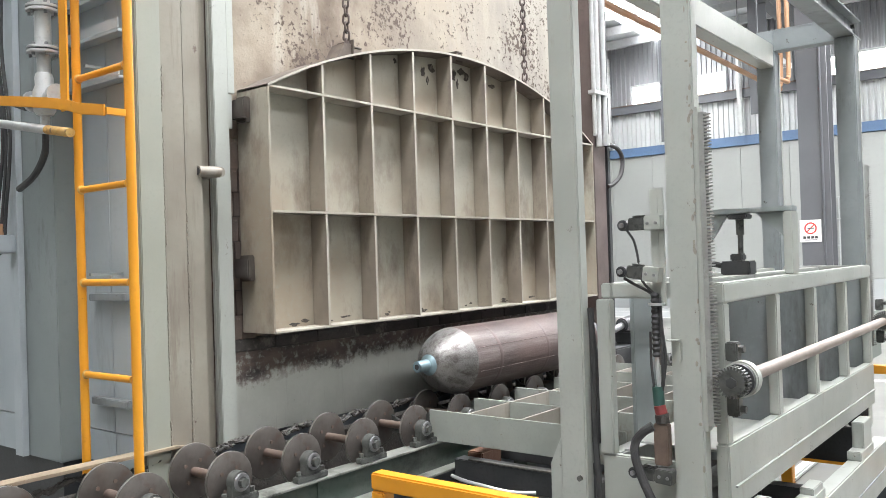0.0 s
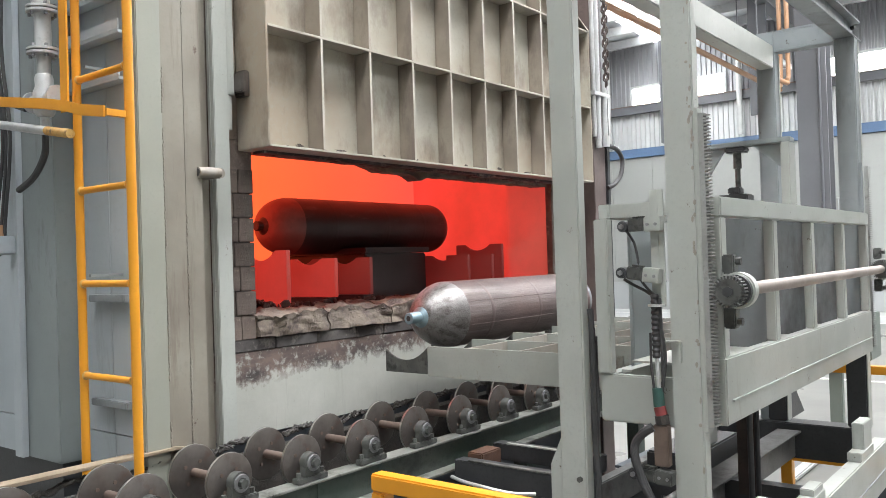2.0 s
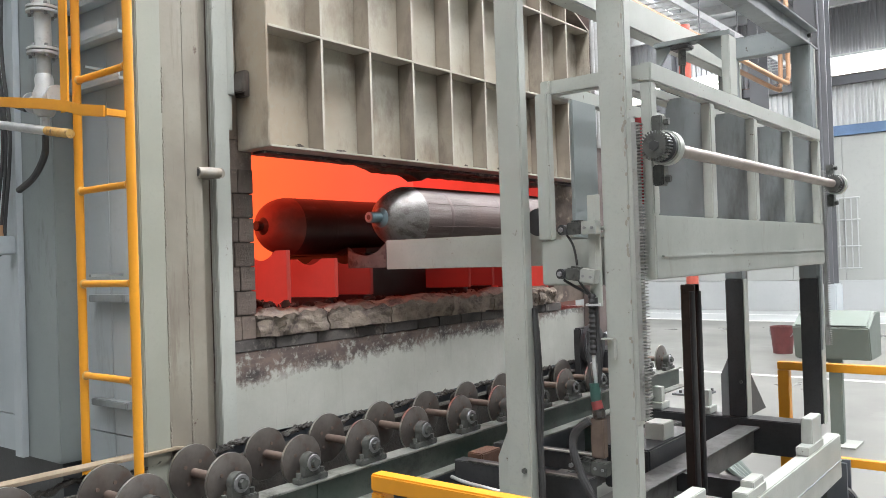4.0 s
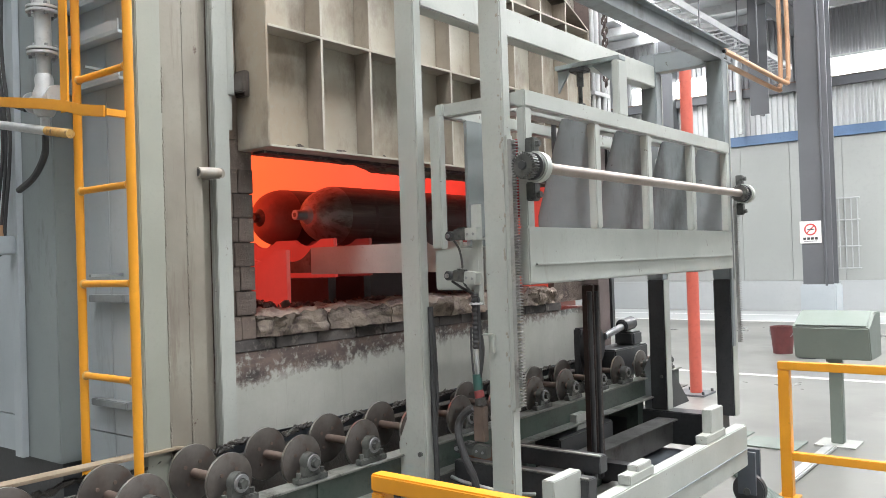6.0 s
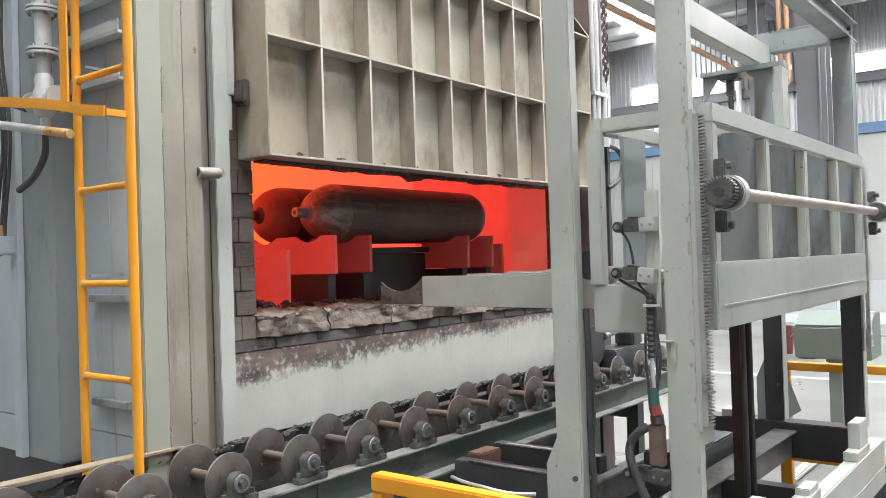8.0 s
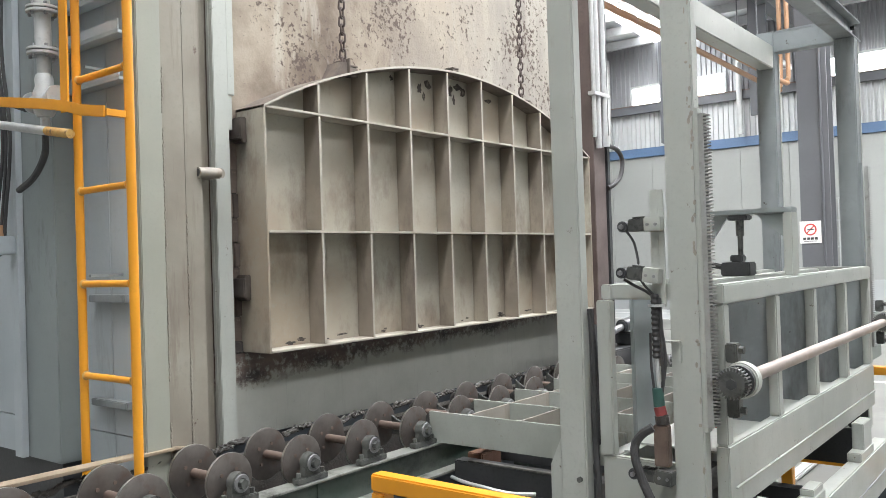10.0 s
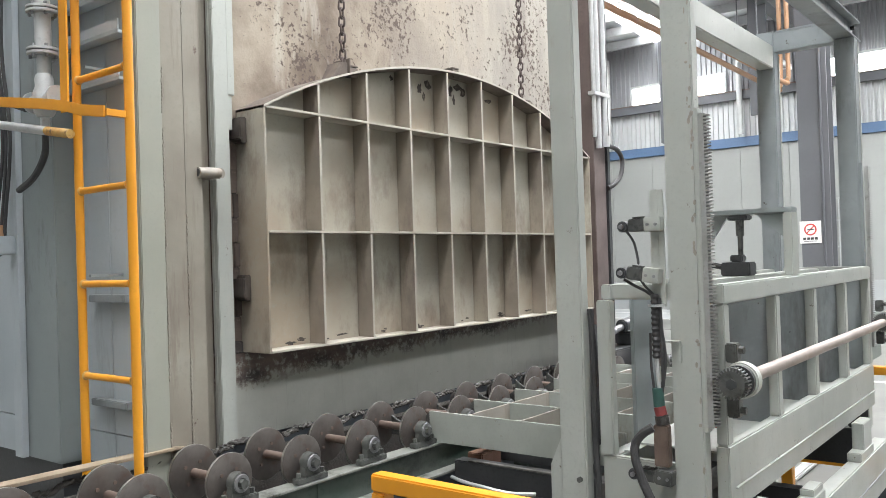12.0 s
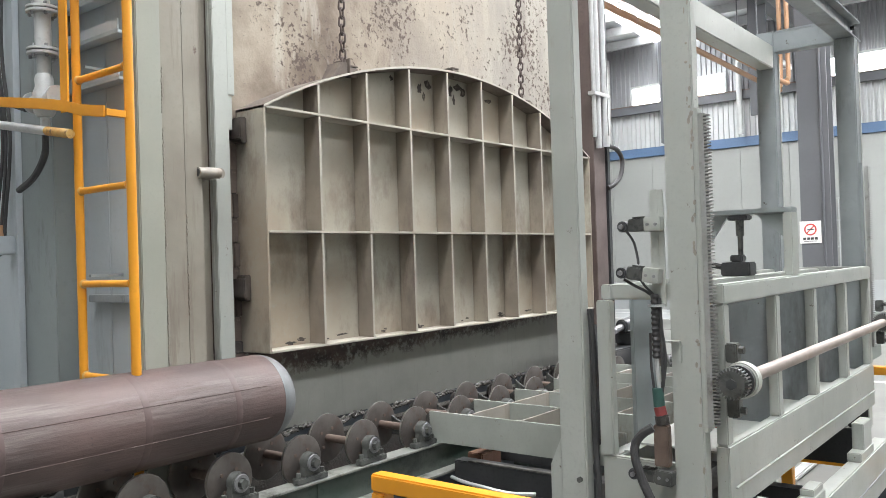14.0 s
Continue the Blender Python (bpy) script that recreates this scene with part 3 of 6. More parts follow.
def red_pole():
    p = thing("red_pole", (8.43, 3.295, 0), "orange-red painted steel pole bolted to the floor", "pole")
    part("shaft", rods(((8.43, 3.295, 0.02), (8.43, 3.295, 3.88), 0.062), seg=20), RED_POLE, p)
    part("foot_plate", boxes((8.25, 8.61, 3.15, 3.49, 0, 0.02)), STEEL_FRAME, p, bevel=0.003)
    for dx in (-0.13, 0.13):
        for dy in (-0.12, 0.12):
            part("bolt", rods(((8.43 + dx, 3.295 + dy, 0.02), (8.43 + dx, 3.295 + dy, 0.05), 0.015), seg=6), BLACK, p)


red_pole()


def bucket():
    b = thing("fire_bucket", (12.27, 3.5, 0), "dark red steel bucket on the floor", "bucket")
    bm = bmesh.new()
    lathe(bm, [(0, 0), (0, 0.13), (0.38, 0.165), (0.385, 0.17), (0.385, 0.158), (0.02, 0.12), (0.02, 0)], 24, Matrix.Translation((12.27, 3.5, 0)))
    part("body", bm, RED_BUCKET, b)
    h = bmesh.new()
    tube(h, [(12.27, 3.33, 0.37), (12.2, 3.36, 0.26), (12.16, 3.5, 0.2), (12.2, 3.64, 0.26), (12.27, 3.67, 0.37)], 0.006, 6)
    part("handle", h, HOSE_METAL, b)
    c = thing("small_cabinet", (11.9, 3.1, 0), "small dark steel box on the floor", "cabinet")
    part("body", boxes((11.75, 12.0, 2.93, 3.16, 0, 0.34)), PAINT_SHADE, c, bevel=0.01)
    part("lid", boxes((11.74, 12.01, 2.92, 3.17, 0.342, 0.36)), PAINT_SHADE, c, bevel=0.004)


bucket()


def console():
    c = thing("control_console", (6.78, 1.55, 0), "grey-green sloped control console on one steel leg", "console")
    bm = bmesh.new()
    prism(bm, [(6.62, 0.66), (6.98, 0.66), (6.98, 1.0), (6.78, 1.0), (6.56, 0.90)], "y", 1.27, 1.80)
    part("body", bm, CONSOLE, c, bevel=0.008)
    top = bmesh.new()
    prism(top, [(6.57, 0.913), (6.785, 1.011), (6.783, 1.016), (6.568, 0.918)], "y", 1.29, 1.78)
    part("panel", top, CONSOLE, c, "sloped operating panel", bevel=0.002)
    part("leg", boxes((6.72, 6.80, 1.50, 1.59, 0.012, 0.655)), CONSOLE, c, bevel=0.006)
    part("bracket", boxes((6.70, 6.718, 1.49, 1.60, 0.63, 0.80)), CONSOLE, c)
    part("foot_plate", boxes((6.62, 6.90, 1.40, 1.69, 0, 0.012)), PAINT, c, bevel=0.002)
    for y in (1.40, 1.68):
        part("hinge", boxes((6.775, 6.80, y - 0.03, y + 0.03, 1.0015, 1.012)), SIGN_BLACK, c)
    t = thing("cable_tray", (6.2, 1.6, 0), "flat grey cable cover on the floor", "cable cover")
    part("cover", boxes((5.5, 6.6, 1.52, 1.60, 0, 0.035)), WHITE_METAL, t, bevel=0.01)
    for x0, y0 in ((6.35, 1.75), (6.5, 2.2)):
        f = thing("floor_plate", (x0, y0, 0), "thin steel cover plate lying on the floor", "plate", "floor plates")
        part("plate", boxes((x0, x0 + 0.35, y0, y0 + 0.4, 0, 0.012)), CONSOLE, f, bevel=0.002)


console()


def lines_on_floor():
    bm = boxes((17.5, 17.62, -10, 15.8, 0.0, 0.004), (10.0, 10.08, -10, 9, 0.0, 0.004), (19.2, 19.3, -10, 15.8, 0, 0.004))
    whole("floor_line", bm, SIGN_WHITE, (10, 0, 0), "worn white painted aisle lines", "floor marking", "structure")
    bm = boxes((17.62, 20.4, -10, 15.8, 0.0, 0.003))
    whole("wall_path", bm, WALL_LOW, (18, 0, 0), "grey painted strip along the wall", "floor marking", "structure")


lines_on_floor()


def floor_hoses():
    for i in range(4):
        h = bmesh.new()
        d = i * 0.06
        tube(h, [(7.0, 2.7 + d, 0.022), (5.9, 2.05 + d * 0.8, 0.022), (5.2, 1.62 + d * 0.4, 0.022), (4.7, 1.18 + d, 0.022), (4.35, 0.95 + d, 0.022), (3.9, 1.3 + d, 0.022)], 0.022, 8)
        whole("floor_hose", h, HOSE_GREEN, (5.5, 1.6, 0), "dark green hydraulic hose lying on the floor", "hose", group="floor hoses")


floor_hoses()


def overhead_tray():
    t = thing("cable_tray", (12, 5.5, 6), "grey ladder-type cable tray hung under the roof", "cable tray")
    for y in (5.3, 5.75):
        part("side_rail", boxes((7.5, 20, y - 0.02, y + 0.02, 5.62, 5.74)), PURLIN, t)
    for i in range(42):
        part("rung", boxes((7.6 + i * 0.3, 7.64 + i * 0.3, 5.321, 5.729, 5.64, 5.66)), PURLIN, t)
    for x in (8, 11, 14, 17):
        part("hanger", rods(((x, 5.52, 5.66), (x, 5.52, roof_height(x)), 0.012), seg=6), STEEL_FRAME, t)
    c = thing("rear_column", (17.2, 5.13, 0), "dark grey steel column by the far bay", "column")
    part("flange", boxes((17.0, 17.03, 4.95, 5.31, 4.2, roof_height(17))), STEEL_FRAME, c)
    part("web", boxes((17.03, 17.3, 5.12, 5.15, 4.2, roof_height(17))), STEEL_FRAME, c)


overhead_tray()


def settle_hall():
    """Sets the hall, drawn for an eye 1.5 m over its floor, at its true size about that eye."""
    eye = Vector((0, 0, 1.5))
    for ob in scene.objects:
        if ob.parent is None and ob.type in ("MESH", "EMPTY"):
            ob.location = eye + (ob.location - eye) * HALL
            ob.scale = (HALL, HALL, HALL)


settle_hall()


def far_railing():
    x, y0, y1 = 6.05, 1.76, -0.9
    r = thing("guard_rail", (x, y0, FZ), "yellow painted guard rail beside the console", "railing", "guard rails")
    part("post", boxes((x - 0.035, x + 0.035, y0 - 0.075, y0, FZ + 0.008, 0.645)), YELLOW, r, bevel=0.004)
    part("post", boxes((x - 0.035, x + 0.035, y1, y1 + 0.075, FZ + 0.008, 0.645)), YELLOW, r, bevel=0.004)
    part("top_rail", boxes((x - 0.035, x + 0.035, y1, y0, 0.647, 0.702)), YELLOW, r, bevel=0.004)
    part("mid_rail", boxes((x - 0.03, x + 0.03, y1 + 0.076, y0 - 0.076, 0.015, 0.07)), YELLOW, r, bevel=0.004)
    for y in (y0 - 0.04, y1 + 0.04):
        part("foot", boxes((x - 0.07, x + 0.07, y - 0.07, y + 0.07, FZ, FZ + 0.008)), YELLOW, r)


far_railing()


def near_railing():
    r = thing("guard_rail", (1.43, 1.0, FZ), "yellow painted square-tube guard rail with scuffed corners", "railing", "guard rails")
    x = 1.43
    part("top_rail", boxes((x - 0.02, x + 0.02, -0.3, 1.345, 0.962, 1.002)), YELLOW, r, bevel=0.004)
    part("post", boxes((x - 0.02, x + 0.02, 1.305, 1.345, FZ + 0.008, 0.96)), YELLOW, r, bevel=0.004)
    part("post", boxes((x - 0.02, x + 0.02, -0.3, -0.26, FZ + 0.008, 0.96)), YELLOW, r, bevel=0.004)
    part("mid_rail", boxes((x - 0.018, x + 0.018, -0.258, 1.303, 0.5, 0.536)), YELLOW, r, bevel=0.004)
    part("foot", boxes((x - 0.06, x + 0.06, 1.26, 1.39, FZ, FZ + 0.008)), YELLOW, r)


near_railing()


# ---------------------------------------------------------------- the furnace
WY = 3.13             # furnace front wall
OX0, OX1 = 2.535, 5.30  # opening
SILL_Z, TOP_Z = 1.15, 2.09
furnace = thing("heat_treatment_furnace", (4.0, 4.6, FZ), "grey painted industrial furnace, glowing orange inside", "furnace")


def furnace_shell():
    f = furnace
    # front
    part("corner_column", boxes((1.829, 1.94, 2.95, 2.976, 0.3, 4.2), (1.863, 1.94, 2.9762, 3.6, 0.3, 4.2)), PAINT_SEAM, f, "grey-green box column with rough weld seams", bevel=0.004)
    part("corner_plate", boxes((1.943, 2.052, 2.968, 3.55, 0.3, 4.2)), PAINT_BROWNED, f, bevel=0.003)
    part("recess_plate", boxes((2.058, 2.267, 3.10, 3.5, 0.3, 4.2)), PAINT_BROWNED, f, "heat-browned recessed plate", bevel=0.003)
    part("guide_angle", boxes((2.062, 2.150, 2.985, 3.098, 0.68, 4.2)), PAINT_BROWNED, f, bevel=0.003)
    part("door_guide", boxes((2.268, 2.348, 3.05, 3.075, 0.69, 4.2), (2.268, 2.283, 3.076, 3.099, 0.69, 4.2)), PAINT, f, "pale grey door guide flange", bevel=0.003)
    part("guide_strap", boxes((2.351, 2.392, 3.06, 3.075, 2.28, 4.2), (2.351, 2.38, 3.066, 3.08, 2.12, 2.278)), PAINT, f, bevel=0.003)
    stub = bmesh.new()
    rod(stub, (2.235, 2.97, 1.905), (2.235, 3.099, 1.905), 0.022, 20)
    rod(stub, (2.125, 2.985, 1.903), (2.236, 2.985, 1.906), 0.024, 20)
    part("pipe_stub", stub, PAINT_WARM, f, "cut-off steel pipe stub")
    # black disc paints in the darkness inside the pipe
    part("pipe_bore", rods(((2.1225, 2.985, 1.903), (2.1255, 2.985, 1.903), 0.017), seg=16), BLACK, f)
    for x, y, r in ((1.9415, 2.952, 0.0055), (2.057, 2.972, 0.0075)):
        weld = bmesh.new()
        for i in range(150):
            z = 0.7 + i * 0.016 + random.uniform(-0.003, 0.003)
            if noise.noise(Vector((x * 9, 3, z * 5))) < -0.12:
                continue
            bmesh.ops.create_icosphere(weld, subdivisions=1, radius=r * random.uniform(0.5, 1.1), matrix=Matrix.Translation((x + random.uniform(-0.002, 0.002), y, z)) @ Matrix.Diagonal((1, 1, 2.6, 1)))
        tagged(part("weld_bead", weld, PAINT_BROWNED, f), kind="stuff")
    # wall round the opening
    part("jamb_wall", boxes((2.305, 2.36, WY, WY + 0.4, SILL_Z, 4.2)), BRICK, f)
    part("lintel_wall", boxes((2.305, 5.925, WY, WY + 0.4, TOP_Z, 4.2)), CASTABLE, f, "stained pitted castable lining")
    part("jamb_wall", boxes((OX1 + 0.01, 5.925, WY, WY + 0.05, SILL_Z, TOP_Z - 0.002)), BRICK, f)
    part("jamb_lining", boxes((OX1 + 0.02, 5.94, WY + 0.052, WY + 0.4, SILL_Z, TOP_Z - 0.002)), HOT_SIDE, f, "glowing red jamb lining")
    # ragged edge of the lining under the lintel
    bm = bmesh.new()
    n = 70
    low = []
    for i in range(n + 1):
        x = 3.30 + (OX1 - 3.30) * i / n
        u = 2.012 - 0.012 * abs(noise.noise(Vector((x * 7, 1, 0)))) - 0.007 * abs(noise.noise(Vector((x * 25, 5, 0))))
        u -= 0.035 * math.exp(-((x - 3.83) / 0.06) ** 2)
        low.append((x, u + max(0, 3.5 - x) * 0.25))
    prism(bm, low + [(OX1, 2.088), (3.30, 2.088)], "y", WY + 0.03, WY + 0.12)
    part("ragged_lining", bm, SILL, f, "ragged broken lining edge")
    part("apron_plate", boxes((2.305, 5.925, WY, WY + 0.3, 0.695, 1.09)), APRON, f, "pale apron plate, scorched and sooty along its top")
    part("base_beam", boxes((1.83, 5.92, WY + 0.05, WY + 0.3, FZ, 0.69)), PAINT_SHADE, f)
    # right end
    part("right_column", boxes((5.735, 5.925, 2.99, 3.12, FZ, 4.2)), GUIDE_BROWN, f, "heat-browned guide column", bevel=0.004)
    part("jamb_head", boxes((2.362, OX0, WY + 0.004, WY + 0.38, TOP_Z - 0.15, TOP_Z - 0.002)), BRICK, f)
    part("jamb_core", boxes((2.37, OX0 - 0.012, WY + 0.014, WY + 0.37, SILL_Z, TOP_Z - 0.152)), SOOT_BRICK, f)
    # brick jamb, piece by piece
    z, row = SILL_Z, 0
    brick_meshes = {}
    while z < TOP_Z - 0.16:
        for col in range(2):
            w = 0.085
            x0 = 2.362 + col * (w + 0.004) - (0.03 if row % 2 and col else 0)
            key = (row % 2, col)
            if key not in brick_meshes:
                brick_meshes[key] = boxes((0, w + (0.03 if row % 2 and col == 1 else 0) - (0.03 if row % 2 and col == 0 else 0), 0, 0.38, 0, 0.111))
                brick_meshes[key] = mesh_of("brick", brick_meshes[key], BRICK, bevel=0.0025)
            b = new("brick", brick_meshes[key])
            b.parent = f
            b.location = Vector((x0, WY + random.uniform(-0.004, 0.004), z)) - f.location
        z += 0.115
        row += 1
    # soot-black course under the sill
    x = 2.36
    while x < OX1:
        w = random.uniform(0.2, 0.3)
        part("brick", boxes((x, min(x + w, OX1 + 0.1) - 0.004, WY - random.uniform(0.0, 0.006), WY + 0.3, 1.092, 1.148)), SOOT_BRICK, f, bevel=0.004)
        x += w
    # cracked refractory blocks of the sill
    x = OX0
    while x < OX1:
        w = min(random.uniform(0.38, 0.62), OX1 - x)
        if OX1 - x - w < 0.15:
            w = OX1 - x
        bm = bmesh.new()
        box(bm, x, x + w - 0.01, WY - 0.015, WY + 0.33, 1.152, 1.27)
        bmesh.ops.subdivide_edges(bm, edges=bm.edges[:], cuts=14, use_grid_fill=True)
        for v in bm.verts:
            n = noise.noise_vector(v.co * 6) * 0.03 + noise.noise_vector(v.co * 17) * 0.018 + noise.noise_vector(v.co * 45) * 0.008
            back = max(0.0, 1 - abs(v.co.y - WY) / 0.08)
            v.co += Vector((n.x * 0.4, n.y, n.z if v.co.z > 1.2 else n.z * 0.3))
            if v.co.z > 1.24:
                v.co.z -= 0.03 * back * random.random()
        part("sill_block", bm, SILL, f)
        x += w


furnace_shell()


def furnace_inside():
    f = furnace
    part("hearth", boxes((2.3, 6.2, WY + 0.32, 5.0, 1.05, 1.255)), HOT_HEARTH, f, "dull red hearth covered in scale")
    part("back_wall", boxes((2.0, 6.4, 5.0, 5.2, 1.0, 2.9)), HOT_BACK, f, "glowing orange lining")
    part("side_wall", boxes((5.95, 6.15, WY + 0.402, 4.998, 1.256, 2.9)), HOT_SIDE, f, "glowing red lining")
    part("side_wall", boxes((2.05, 2.25, WY + 0.402, 4.998, 1.256, 2.9)), HOT_LEFT, f, "glowing red lining")
    part("roof_lining", boxes((2.05, 6.15, WY + 0.402, 5.0, 2.62, 2.85)), HOT_ROOF, f, "glowing orange roof lining")
    bm = bmesh.new()
    for i in range(760):
        x = random.uniform(OX0, OX1) if i < 420 else random.triangular(OX0, 3.02, OX0 + 0.05)
        y = random.uniform(WY + 0.2, 4.2)
        z = 1.26 + (0.015 if y < WY + 0.33 else 0)
        s = random.uniform(0.006, 0.022) * (1.4 if x < 3.0 else 1)
        if x < 3.05:
            z += 0.13 * (1 - abs(y - 3.62) / 0.7) * (3.05 - x) / 0.5 * random.random()
        m = Matrix.Translation((x, y, z)) @ Euler((random.random() * 3, random.random() * 3, 0)).to_matrix().to_4x4() @ Matrix.Diagonal((s, s * 1.4, s * 0.6, 1))
        bmesh.ops.create_icosphere(bm, subdivisions=1, radius=1.0, matrix=m)
    tagged(part("scale_rubble", bm, RUBBLE, f, "loose dark red scale flakes"), kind="stuff")


furnace_inside()


def beam_outline(y0, y1, base, top, cradle, centres, r):
    pts = [(y0, base), (y0, top)]
    for c in centres:
        half = math.sqrt(max(0.0001, r * r - (r - (top - cradle)) ** 2))
        for k in range(9):
            y = c - half + 2 * half * k / 8
            pts.append((y, cradle + r - math.sqrt(max(0, r * r - (y - c) ** 2))))
    pts += [(y1, top), (y1, base)]
    return pts


def hearth_beams():
    made = []
    for x, moving in ((2.985, False), (3.345, True), (3.64, True), (4.64, True), (4.93, True), (5.06, False)):
        name = "walking_beam" if moving else "fixed_beam"
        top, cradle, base = (1.525, 1.487, 1.30) if moving else (1.60, 1.555, 1.25)
        if x < 3.1:
            top, cradle = 1.575, 1.52
        b = thing(name, (x, 3.42, base), "red-hot saddle plate that lifts the cylinders" if moving else "red-hot fixed saddle plate on the hearth", "beam", "hearth beams")
        bm = bmesh.new()
        y0 = 3.42
        y1, centres = (3.84, (3.645,)) if x > 4.0 else (4.95, (3.645, 4.035, 4.425, 4.815))
        prism(bm, beam_outline(y0, y1, base, top, cradle, centres, 0.183), "x", x, x + 0.028)
        part("saddle_plate", bm, HOT_BEAM_DULL if x > 3.5 else HOT_BEAM, b, bevel=0.003)
        part("carrier", boxes((x - 0.015, x + 0.045, y0 + 0.04, y1, base - (0.16 if moving else 0.0), base - 0.003 if moving else base + 0.04)), BLACK if moving else HOT_BEAM, b)
        if moving:
            made.append(b)
    return made


walking = hearth_beams()
# added dark block in place of the shadow zone between the beams
pier = thing("hearth_pier", (4.1, 3.7, 1.25), "added dark block that stands in for shade on the hearth", "pier")
part("pier", boxes((3.90, 4.52, 3.70, 4.6, 1.255, 1.55)), SCALE_DARK, pier, bevel=0.01)
part("cap", boxes((3.88, 4.54, 3.68, 4.6, 1.552, 1.59)), SCALE_DARK, pier, bevel=0.006)


def furnace_door():
    d = thing("furnace_door", (4.0, 2.9, 0), "heat-stained steel furnace door with a welded rib grid and arched top", "door")
    x0, x1, yf, yb = 2.45, 5.55, 2.9, 3.125
    R, half, side, apex = 3.33, 1.55, 1.134, 1.517

    def arch(x, inset=0.0):
        return apex - R + math.sqrt((R - inset) ** 2 - (x - 4.0) ** 2)
    n = 24
    top = [(x0 + (x1 - x0) * i / n, arch(x0 + (x1 - x0) * i / n)) for i in range(n + 1)]
    bm = bmesh.new()
    inner = [(x, arch(x, 0.014)) for x, _ in top]
    prism(bm, [(x0 + 0.012, 0.012), (x1 - 0.012, 0.012)] + [(min(max(x, x0 + 0.012), x1 - 0.012), z) for x, z in inner[::-1]], "y", yf + 0.11, yb)
    part("backing_plate", bm, DOOR_STEEL, d)
    rim = bmesh.new()
    for (xa, za), (xb, zb) in zip(top, top[1:]):
        prism(rim, [(xa, za), (xb, zb), (xb, zb - 0.012), (xa, za - 0.012)], "y", yf, yb - 0.01)
    bmesh.ops.remove_doubles(rim, verts=rim.verts, dist=0.0004)
    part("arched_rim", rim, DOOR_TOP, d, "dusty scorched arched edge plate")
    lip = bmesh.new()
    for (xa, za), (xb, zb) in zip(top, top[1:]):
        prism(lip, [(xa, za), (xb, zb), (xb, zb - 0.011), (xa, za - 0.011)], "y", yf - 0.003, yf - 0.0005)
    part("arched_lip", lip, DOOR_EDGE, d, "worn arched front edge")
    part("side_plate", boxes((x0, x0 + 0.011, yf, yb, 0, side)), DOOR_STEEL, d, bevel=0.003)
    part("side_plate", boxes((x1 - 0.011, x1, yf, yb, 0, side)), DOOR_STEEL, d, bevel=0.003)
    part("bottom_plate", boxes((x0 + 0.012, x1 - 0.012, yf, yb - 0.002, 0, 0.011)), DOOR_EDGE, d, bevel=0.002)
    for z in (0.556, 1.128):
        part("cross_rib", boxes((x0 + 0.012, x1 - 0.012, yf + 0.001, yf + 0.109, z - 0.006, z + 0.006)), DOOR_EDGE, d, bevel=0.002)
    for i in range(1, 9):
        x = x0 + (x1 - x0) * i / 9
        levels = [0.0125, 0.549, 0.563, 1.121, 1.135, arch(x, 0.016)]
        for a, b in ((0, 1), (2, 3), (4, 5)):
            part("rib", boxes((x - 0.006, x + 0.006, yf + 0.002, yf + 0.109, levels[a], levels[b])), SHADED_RIB_STEEL, d, bevel=0.002)
            part("rib_edge", boxes((x - 0.0062, x + 0.0062, yf - 0.0005, yf + 0.0015, levels[a] + 0.001, levels[b] - 0.001)), DOOR_EDGE, d)
    # lifting lugs: a sloped cheek, an upright and a hollow filled black for shade
    for x in (3.065, 3.95, 4.765):
        z = arch(x)
        bm = bmesh.new()
        if x < 3.5:
            prism(bm, [(x - 0.11, arch(x - 0.11) - 0.004), (x - 0.055, z + 0.05), (x - 0.004, z + 0.055), (x - 0.004, z - 0.004)], "y", yf + 0.06, yf + 0.15)
        box(bm, x - 0.003, x + 0.005, yf + 0.045, yf + 0.165, z - 0.004, z + (0.075 if x < 3.5 else 0.028))
        box(bm, x + 0.0055, x + 0.062, yf + 0.05, yf + 0.058, z - 0.02, z + 0.03)
        box(bm, x + 0.0055, x + 0.062, yf + 0.142, yf + 0.15, z - 0.02, z + 0.035)
        box(bm, x + 0.0055, x + 0.066, yf + 0.05, yf + 0.15, z + 0.0355, z + 0.043)
        lug = part("lifting_lug", bm, DOOR_TOP, d, "stained steel lifting lug", bevel=0.002)
        part("socket_shade", boxes((x + 0.006, x + 0.058, yf + 0.059, yf + 0.141, z - 0.01, z + 0.034)), BLACK, lug)
    for x in (3.055, 4.765):
        z = arch(x)
        part("shackle", rods(((x, yf + 0.085, z + 0.002), (x, yf + 0.085, z + 0.075), 0.013), seg=10), CHAIN_STEEL, d, "dark shackle")
    for z in (0.30, 1.03):
        bm = boxes((x0 - 0.035, x0 - 0.002, yf + 0.12, yf + 0.19, z - 0.06, z + 0.06), (x0 - 0.06, x0 - 0.036, yf + 0.10, yf + 0.2, z - 0.045, z + 0.045))
        part("guide_shoe", bm, BARE, d, "rust-brown guide shoe", bevel=0.005)
    # paint burnt off in the middle cells under the arch, flaking at the foot of the cells
    rng = random.Random(5)

    def burnt_patch(x, z, w, h):
        bm = bmesh.new()
        ring = []
        for k in range(22):
            a = 2 * math.pi * k / 22
            r = 0.75 + 0.55 * noise.noise(Vector((x * 31 + math.cos(a) * 1.7, math.sin(a) * 1.7, z * 17)))
            ring.append((x + w * r * math.cos(a), z + h * r * math.sin(a)))
        prism(bm, ring, "y", yf + 0.1085, yf + 0.1098)
        part("burnt_patch", bm, STAIN_FLAKE, d, "black burnt paint patch")
